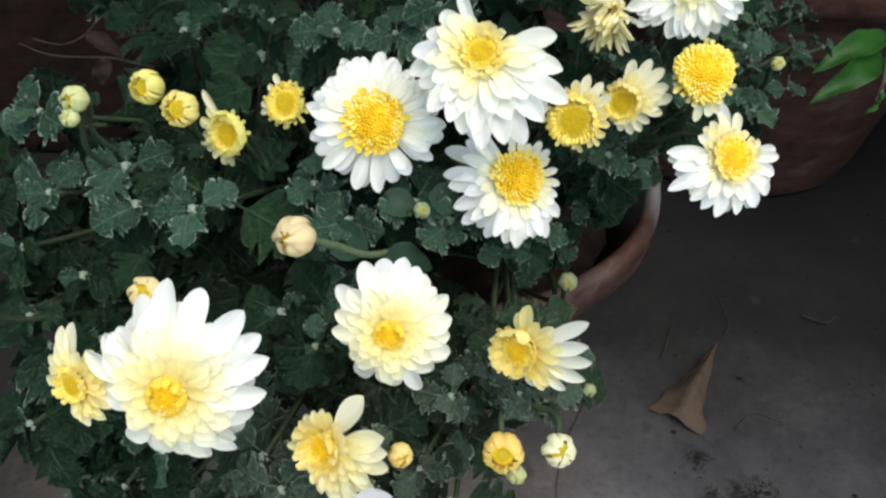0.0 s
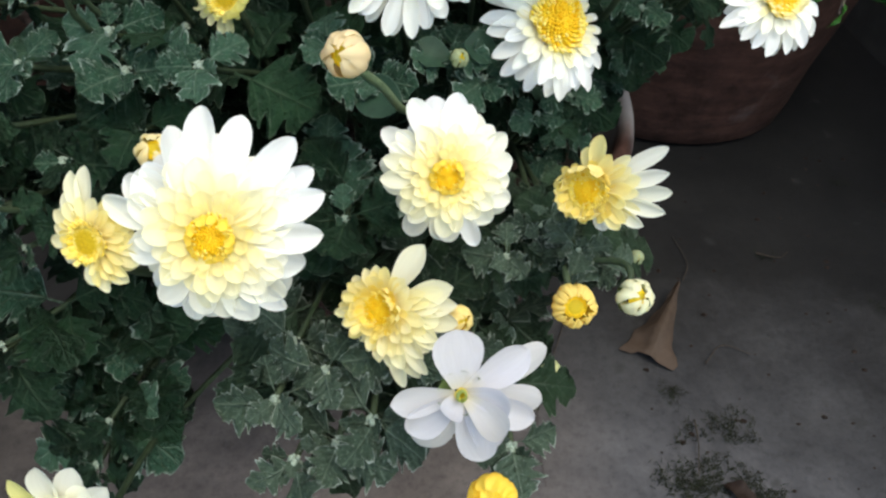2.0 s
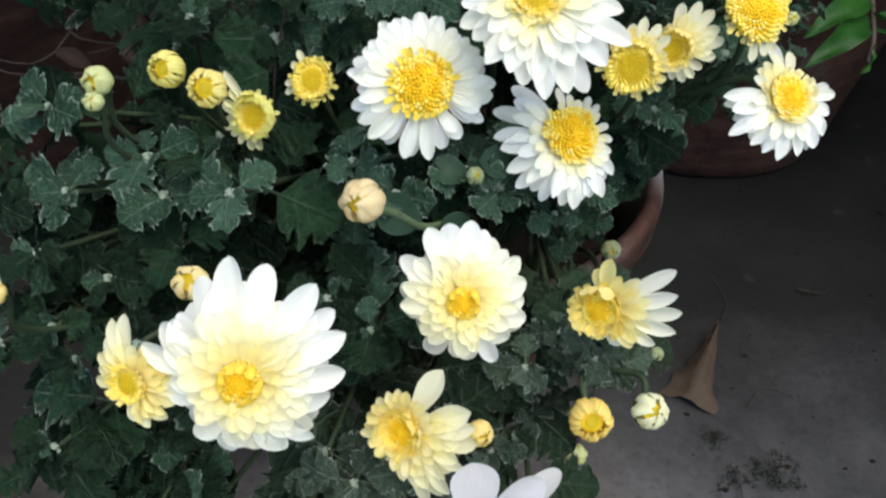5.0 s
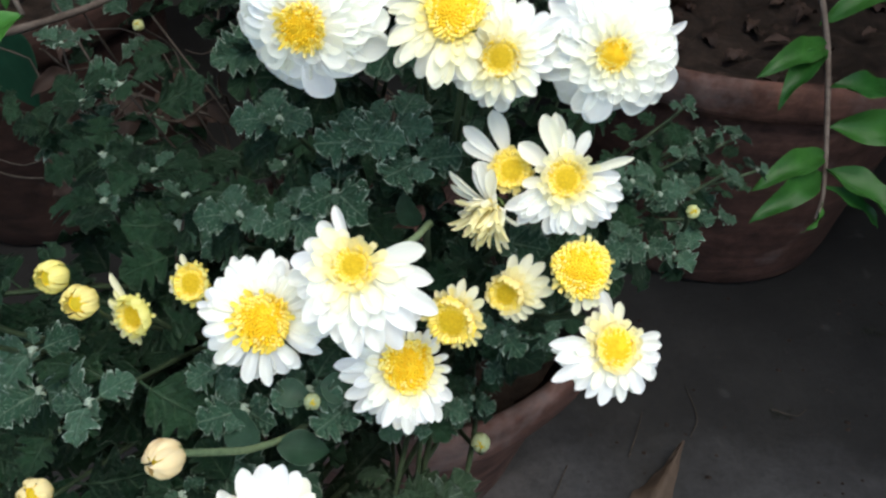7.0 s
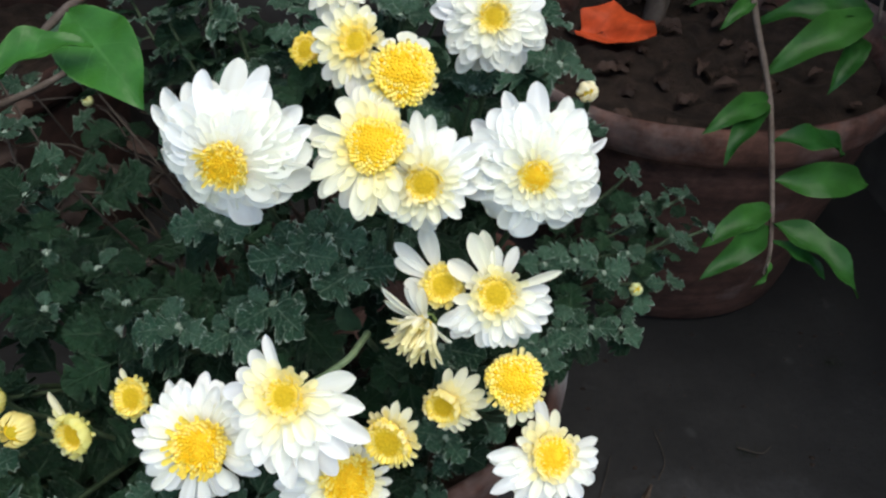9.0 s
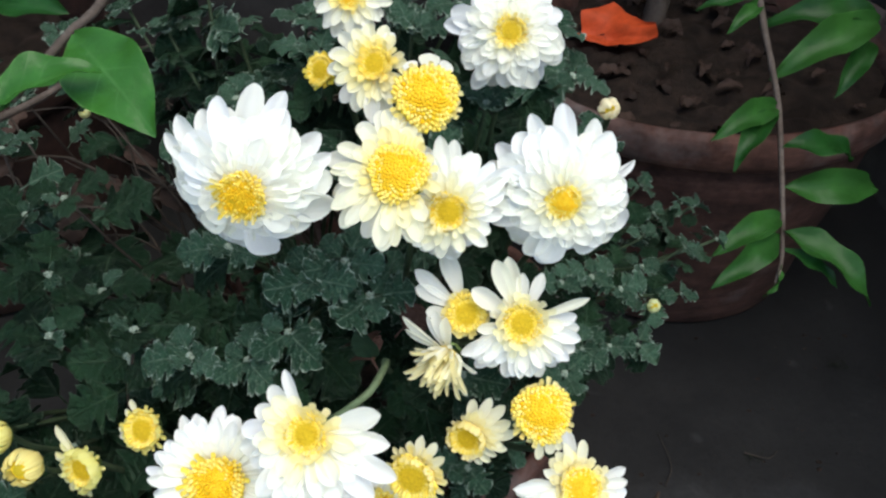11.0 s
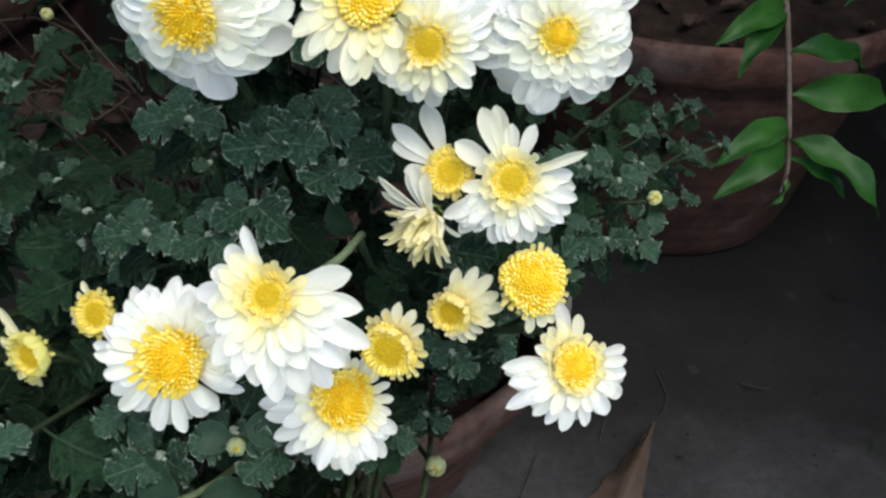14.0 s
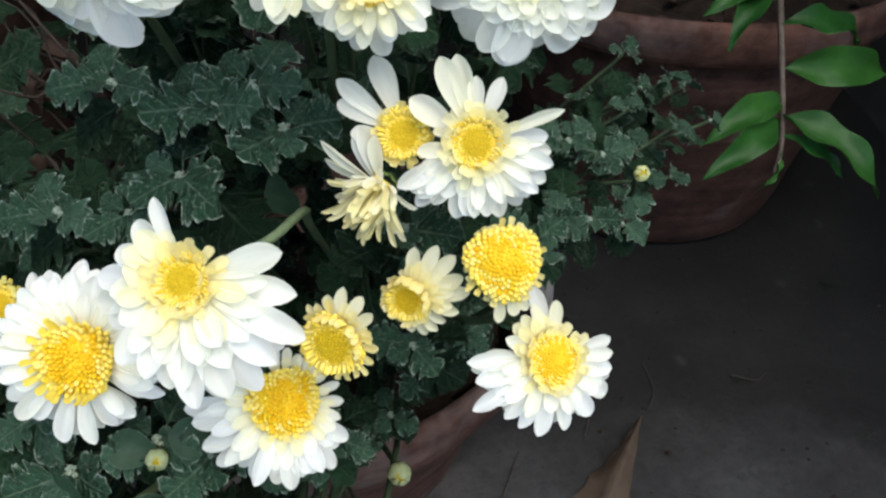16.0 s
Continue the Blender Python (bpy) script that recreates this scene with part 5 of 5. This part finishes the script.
for base, tip, up, kind in (
    ((0.309, 0.530, 0.350), (0.259, 0.500, 0.349), (0.1, -0.5, 0.8), 2), ((0.308, 0.525, 0.349), (0.268, 0.485, 0.335), (-0.5, -0.5, 0.7), 0),
    ((0.306, 0.500, 0.334), (0.374, 0.510, 0.320), (0.0, -0.4, 0.9), 1), ((0.302, 0.475, 0.317), (0.376, 0.480, 0.309), (0.1, -0.75, 0.65), 2),
    ((0.293, 0.455, 0.309), (0.244, 0.430, 0.305), (0.0, -0.45, 0.9), 2), ((0.290, 0.445, 0.302), (0.240, 0.410, 0.294), (-0.4, -0.75, 0.5), 0),
    ((0.291, 0.445, 0.304), (0.340, 0.400, 0.283), (0.25, -0.4, 0.9), 2), ((0.288, 0.432, 0.300), (0.319, 0.410, 0.287), (0.1, -0.3, 0.9), 0),
    ((0.284, 0.424, 0.295), (0.274, 0.405, 0.283), (0.8, -0.4, 0.4), 1),
    ((0.420, 0.620, 0.371), (0.335, 0.620, 0.377), FACE, 1), ((0.417, 0.610, 0.372), (0.333, 0.580, 0.351), FACE, 2), ((0.414, 0.610, 0.356), (0.380, 0.570, 0.335), FACE, 2),
    ((0.312, 0.600, 0.402), (0.268, 0.600, 0.396), FACE, 0), ((0.314, 0.600, 0.396), (0.286, 0.580, 0.386), FACE, 2),
    ((0.425, 0.60, 0.36), (0.45, 0.56, 0.33), FACE, 1), ((0.42, 0.61, 0.39), (0.47, 0.60, 0.385), FACE, 2),
):
    blade(shrub, base, tip, up, kind)
under("branch", tube_mesh("branch", bezier([(0.35, 0.90, 0.50), (0.42, 0.74, 0.52), (0.43, 0.65, 0.43), (0.42, 0.605, 0.37)], 7), 0.003, 0.0013, TWIG, 7, 0.08), shrub)

# ---- shrub in the far pot, one branch reaching over the chrysanthemums ----
reaching = tagged(new("shrub", None), "shrub stretching a glossy green-leaved branch over the flowers", "shrub")
REACH = [(-0.44, 0.86, 0.235), (-0.36, 0.74, 0.52), (-0.18, 0.48, 0.66), (-0.048, 0.345, 0.552), (-0.054, 0.32, 0.537), (-0.059, 0.295, 0.536), (-0.065, 0.262, 0.533)]
under("branch", tube_mesh("branch", bezier(REACH, 7), 0.0028, 0.0011, TWIG, 8, 0.08), reaching)
WIDE = [blade_mesh("leaf", BRIGHT_LEAF, 0.29, 0.35, 0.25, 20, 5, 0.025, 1.0), blade_mesh("leaf", BRIGHT_LEAF, 0.33, 0.7, 0.5, 20, 6, 0.03)]
for base, tip, up, mesh in (
    ((-0.0565, 0.296, 0.5365), (-0.0290, 0.262, 0.5205), (0.1, -0.62, 0.75), WIDE[0]), ((-0.0670, 0.2580, 0.5345), (-0.0435, 0.2720, 0.5370), (-0.35, -0.35, 0.85), WIDE[1]),
    ((-0.066, 0.262, 0.533), (-0.088, 0.240, 0.524), (-0.2, -0.5, 0.8), GLOSSY[1]), ((-0.060, 0.305, 0.540), (-0.092, 0.315, 0.540), (0.0, -0.6, 0.8), GLOSSY[2]),
    ((-0.055, 0.325, 0.540), (-0.10, 0.335, 0.545), (0.0, -0.6, 0.8), GLOSSY[1]),
):
    under("leaf", mesh, reaching, leaf_pose(base, Vector(tip) - Vector(base), up, (Vector(tip) - Vector(base)).length * 1.08))
under("branch", tube_mesh("branch", bezier([(-0.43, 0.80, 0.24), (-0.33, 0.60, 0.36), (-0.255, 0.43, 0.412), (-0.214, 0.440, 0.414), (-0.183, 0.50, 0.404), (-0.165, 0.56, 0.40)], 7), 0.0032, 0.0020, TWIG, 8, 0.1), reaching)
under("branch", tube_mesh("branch", bezier([(-0.24, 0.56, 0.62), (-0.17, 0.41, 0.60), (-0.125, 0.31, 0.525), (-0.111, 0.290, 0.493)], 6), 0.0018, 0.0009, TWIG, 7, 0.08), reaching)
under("leaf", WIDE[0], reaching, leaf_pose((-0.111, 0.290, 0.493), (-0.061, -0.052, -0.017), (-0.25, -0.55, 0.8), 0.082))
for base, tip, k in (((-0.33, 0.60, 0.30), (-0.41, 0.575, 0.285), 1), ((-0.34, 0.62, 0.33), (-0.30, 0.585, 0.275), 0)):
    under("leaf", SHADED[k], reaching, leaf_pose(base, Vector(tip) - Vector(base), (0.1, -0.5, 0.8), 0.075), "green leaf with shade put into its colour")


# ---- sparse dark plant between the pots ----
sparse = plant("straggling chrysanthemum with dry twigs and few leaves")
ROOT_P = (-0.05, 0.47, 0.186)
for i, tip in enumerate(((-0.183, 0.44, 0.405), (-0.154, 0.51, 0.39), (-0.216, 0.544, 0.379), (-0.192, 0.408, 0.369), (-0.226, 0.526, 0.405), (-0.24, 0.45, 0.36), (-0.20, 0.60, 0.40), (-0.06, 0.57, 0.355), (-0.02, 0.60, 0.36), (-0.15, 0.60, 0.35))):
    shoot(sparse, ROOT_P, tip, 0.029, 300 + i, 5, 0.6, 5, i % 2 == 0, True, 0.25)
for i in range(20):
    rng = random.Random(500 + i)
    w = rng.uniform(1.6, 3.3)
    spot = Vector((0.002 + 0.115 * math.cos(w), 0.438 + 0.115 * math.sin(w), 0.19))
    way = [spot.copy()]
    go = Vector((-0.6 + rng.uniform(-0.5, 0.5), 0.45 + rng.uniform(-0.5, 0.4), 0.6))
    for q in range(10):
        go += Vector((rng.uniform(-0.85, 0.7), rng.uniform(-0.65, 0.75), rng.uniform(-0.8, 0.7)))
        go.normalize()
        spot = spot + go * rng.uniform(0.018, 0.034)
        spot.z = min(max(spot.z, 0.268), 0.37)
        way.append(spot.copy())
    under("twig", tube_mesh("twig", bezier(way, 2), rng.uniform(0.0011, 0.0019), 0.0006, DARK_TWIG, 5, 0.25), sparse)
    for q in range(2 if i % 3 else 1):
        under("withered_leaf", CURLED[(i + q) % 4], sparse, leaf_pose(way[4 + (i + 3 * q) % 6], (rng.uniform(-1, 1), rng.uniform(-1, 0.3), -0.3), (rng.uniform(-0.6, 0.6), -0.5, 0.8), rng.uniform(0.022, 0.04)), "pinkish brown withered leaf")
bud(sparse, (-0.178, 0.54, 0.37), 0.004, 0, 0, PALE, 0.8, 61)
stalk(sparse, (-0.178, 0.54, 0.37), 0, 0, ROOT_P, 62, 0.0009, via=((-0.165, 0.56, 0.34), (-0.15, 0.53, 0.315), (-0.12, 0.545, 0.28)), mat=DARK_TWIG)


# ---- litter ----
def litter(name, label, category, meshes, place, way, up, length, group=""):
    ob = new(name, meshes)
    ob.matrix_world = leaf_pose(place, way, up, length)
    return tagged(ob, label, category, group)


for i in range(46):
    rng = random.Random(700 + i)
    w, q = rng.uniform(0, 6.28), 0.17 * math.sqrt(rng.random())
    spot = (0.35 + q * math.cos(w), 0.785 + q * math.sin(w), 0.252 + 0.006 * rng.random())
    litter("withered_leaf", "curled brown withered leaf lying on dark soil", "leaf", CURLED[i % 4], spot, (rng.uniform(-1, 1), rng.uniform(-1, 1), 0.15), (rng.uniform(-0.4, 0.4), rng.uniform(-0.4, 0.4), 1), rng.uniform(0.016, 0.034), "withered leaves in the pot")
for i in range(12):
    rng = random.Random(760 + i)
    spot = (rng.uniform(-0.09, 0.07), 0.45 + rng.uniform(-0.07, 0.06), 0.196 + 0.004 * i / 6)
    litter("withered_leaf", "pinkish brown withered leaf among the stems", "leaf", CURLED[i % 4], spot, (rng.uniform(-1, 1), rng.uniform(-1, 1), 0.2), (rng.uniform(-0.4, 0.4), -0.4, 1), rng.uniform(0.03, 0.05), "withered leaves in the pot")


def crumpled_mesh():
    """A fallen orange petal, broad, folded and curled at its edges."""
    verts, uvs, faces, n = [], [], [], 12
    for j in range(n + 1):
        for i in range(n + 1):
            x, y = 2 * i / n - 1, 2 * j / n - 1
            tall = (0.95 * (1 - 0.78 * abs(x + 0.3) ** 0.9) if y > 0 else 0.42 - 0.2 * x * x) + 0.05 * noise.noise((3 * x, y, 8))
            k = 1 - 0.10 * abs(y) ** 2 - 0.06 * math.sin(3 * y + 1)
            z = 0.16 * x * x + 0.10 * math.sin(4 * y + 2 * x) + 0.12 * noise.noise((2 * x, 2 * y, 3)) + 0.2 * max(0, y) * abs(x)
            verts.append((x * k, y * tall + 0.1 * x, z))
            uvs.append((i / n, j / n))
    for j in range(n):
        for i in range(n):
            p = j * (n + 1) + i
            faces.append((p, p + 1, p + n + 2, p + n + 1))
    return mesh_of("fallen_petal", verts, faces, ORANGE, uvs)


petal_ob = new("fallen_petal", crumpled_mesh())
petal_ob.matrix_world = Matrix.Translation((0.276, 0.828, 0.266)) @ Euler((radians(30), radians(-8), radians(-30))).to_matrix().to_4x4() @ Matrix.Scale(0.043, 4)
tagged(petal_ob, "large crumpled orange petal fallen on the soil", "petal")


def tent_mesh():
    """A dry leaf folded along its midrib, standing tent-like, with a long drawn-out tip and a ragged foot."""
    verts, uvs, faces, rows = [], [], [], 14
    for i in range(rows + 1):
        u = i / rows
        for j, v in enumerate((-1.0, -0.7, -0.35, 0.0, 0.35, 0.7, 1.0)):
            half = (0.22 if v < 0 else 0.29) * (1 - u) ** 1.25 * (1 + 0.35 * noise.noise((5 * u, v * 2, 7))) + 0.012
            lift = 0.24 * (1 - abs(v)) ** 1.3 * (1 - u) ** 0.5 * (0.35 + 0.65 * min(1, u / 0.3)) + 0.16 * u * u + 0.09 * noise.noise((4 * u, 3 * v, 2)) + 0.055 * noise.noise((9 * u, 6 * v, 5))
            ragged = 0.14 * noise.noise((v * 4, 1, 5)) if i == 0 else 0
            verts.append((u + ragged, v * half, max(lift, 0.004)))
            uvs.append((u, 0.5 + 0.5 * v))
    for i in range(rows):
        for j in range(6):
            p = i * 7 + j
            faces.append((p, p + 7, p + 8, p + 1)[::-1])
    return mesh_of("dry_leaf", verts, faces, DRY_LEAF, uvs)


litter("dry_leaf", "folded pale brown dry leaf on the concrete", "leaf", tent_mesh(), (0.200, 0.352, 0.002), (0.053, 0.082, 0), (0, 0, 1), 0.090)


def tuft_mesh(seed, count, spread):
    """Short dark moss fibres standing in loose threads, with crumbs of dirt between them."""
    rng = random.Random(seed)
    verts, faces = [], []
    x, y, w = 0.0, 0.0, rng.uniform(0, 6.28)
    for i in range(count):
        w += rng.uniform(-1.2, 1.2)
        x, y = x + 0.0011 * math.cos(w), y + 0.0011 * math.sin(w)
        if math.hypot(x, y) > spread * 1.5 or rng.random() < 0.02:
            x, y = rng.gauss(0, spread * 0.5), rng.gauss(0, spread * 0.35)
        px, py = x + rng.gauss(0, 0.0028), y + rng.gauss(0, 0.0024)
        turn, long, wide = rng.uniform(0, 6.28), rng.uniform(0.0015, 0.005), rng.uniform(0.0002, 0.0006)
        cx, cy = math.cos(turn), math.sin(turn)
        tall = rng.uniform(0.0, 0.0028)
        n = len(verts)
        for s, h in ((0.0, 0.0), (0.5, 0.7), (1.0, 1.0)):
            for v in (-1, 1):
                k = wide * (1 - 0.7 * s) * v
                verts.append((px + cx * long * s - cy * k, py + cy * long * s + cx * k, 0.0004 + tall * h))
        faces += [(n, n + 2, n + 3, n + 1), (n + 2, n + 4, n + 5, n + 3)]
    return mesh_of("moss", verts, faces, MOSS)


for i, (x, y, count, spread) in enumerate(((0.250, 0.290, 420, 0.012), (0.206, 0.249, 700, 0.016), (0.222, 0.232, 520, 0.016), (0.211, 0.318, 130, 0.008), (0.19, 0.24, 160, 0.014), (0.252, 0.228, 500, 0.014), (0.215, 0.275, 120, 0.016), (0.364, 0.467, 60, 0.010), (0.485, 0.575, 90, 0.012), (0.429, 0.397, 50, 0.006), (0.55, 0.52, 70, 0.012))):
    ob = new("moss", tuft_mesh(900 + i, int(count * 0.62), spread * 1.3))
    ob.location = (x, y, 0.001)
    tagged(ob, "dark moss tuft and dirt on the concrete", "moss", kind="stuff")


def twig(points, r, label="thin dry twig lying on the concrete"):
    ob = new("twig", tube_mesh("twig", bezier(points, 8), r * 0.7, r * 0.4, DARK_TWIG, 6, 0.15))
    return tagged(ob, label, "twig", "twigs on the ground")


twig([(0.218, 0.292, 0.004), (0.213, 0.27, 0.006), (0.205, 0.245, 0.003)], 0.0011)
twig([(0.247, 0.345, 0.003), (0.268, 0.362, 0.004), (0.292, 0.352, 0.002)], 0.0009)
twig([(0.20, 0.42, 0.003), (0.213, 0.448, 0.004), (0.222, 0.47, 0.002)], 0.0009)
twig([(0.26, 0.44, 0.003), (0.272, 0.462, 0.003), (0.27, 0.50, 0.002)], 0.0009)
twig([(0.345, 0.47, 0.003), (0.365, 0.462, 0.003), (0.378, 0.47, 0.002)], 0.0012)
# a strand laid where the concrete has a dark crack line
twig([(0.143, 0.412, 0.003), (0.118, 0.362, 0.003), (0.099, 0.326, 0.003), (0.090, 0.285, 0.003), (0.088, 0.247, 0.003)], 0.0008, "thin dark strand standing in for a crack line in the concrete")
litter("withered_leaf", "small reddish withered leaf on the concrete", "leaf", CURLED[1], (0.222, 0.236, 0.003), (0.6, -0.5, 0.1), (0, 0, 1), 0.03, "")


def crumbs_mesh(seed, count):
    """Grit and crumbs of soil strewn over the concrete, each a small uneven lump."""
    rng = random.Random(seed)
    verts, faces = [], []
    for _ in range(count):
        x, y, r = rng.uniform(0.16, 0.62), rng.uniform(0.05, 0.62), rng.choice((0.0006, 0.0009, 0.0009, 0.0014, 0.0022))
        start, low = len(verts), 0.0025 * noise.noise(((x - 0.1) * 6, (y - 0.5) * 6, 1.0))
        turn = rng.uniform(0, 6.28)
        for z, k in ((0.0, 1.0), (0.55, 0.8)):
            for q in range(5):
                w = turn + 2 * math.pi * q / 5
                m = r * k * rng.uniform(0.7, 1.3)
                verts.append((x + m * 1.4 * math.cos(w), y + m * math.sin(w), low + z * r))
        verts.append((x, y, low + r))
        for q in range(5):
            n = (q + 1) % 5
            faces += [(start + q, start + n, start + 5 + n, start + 5 + q), (start + 5 + q, start + 5 + n, start + 10)]
    return mesh_of("grit", verts, faces, SOIL, smooth=False)


tagged(new("grit", crumbs_mesh(950, 240)), "dark grit and soil crumbs strewn on the concrete", "grit", kind="stuff")
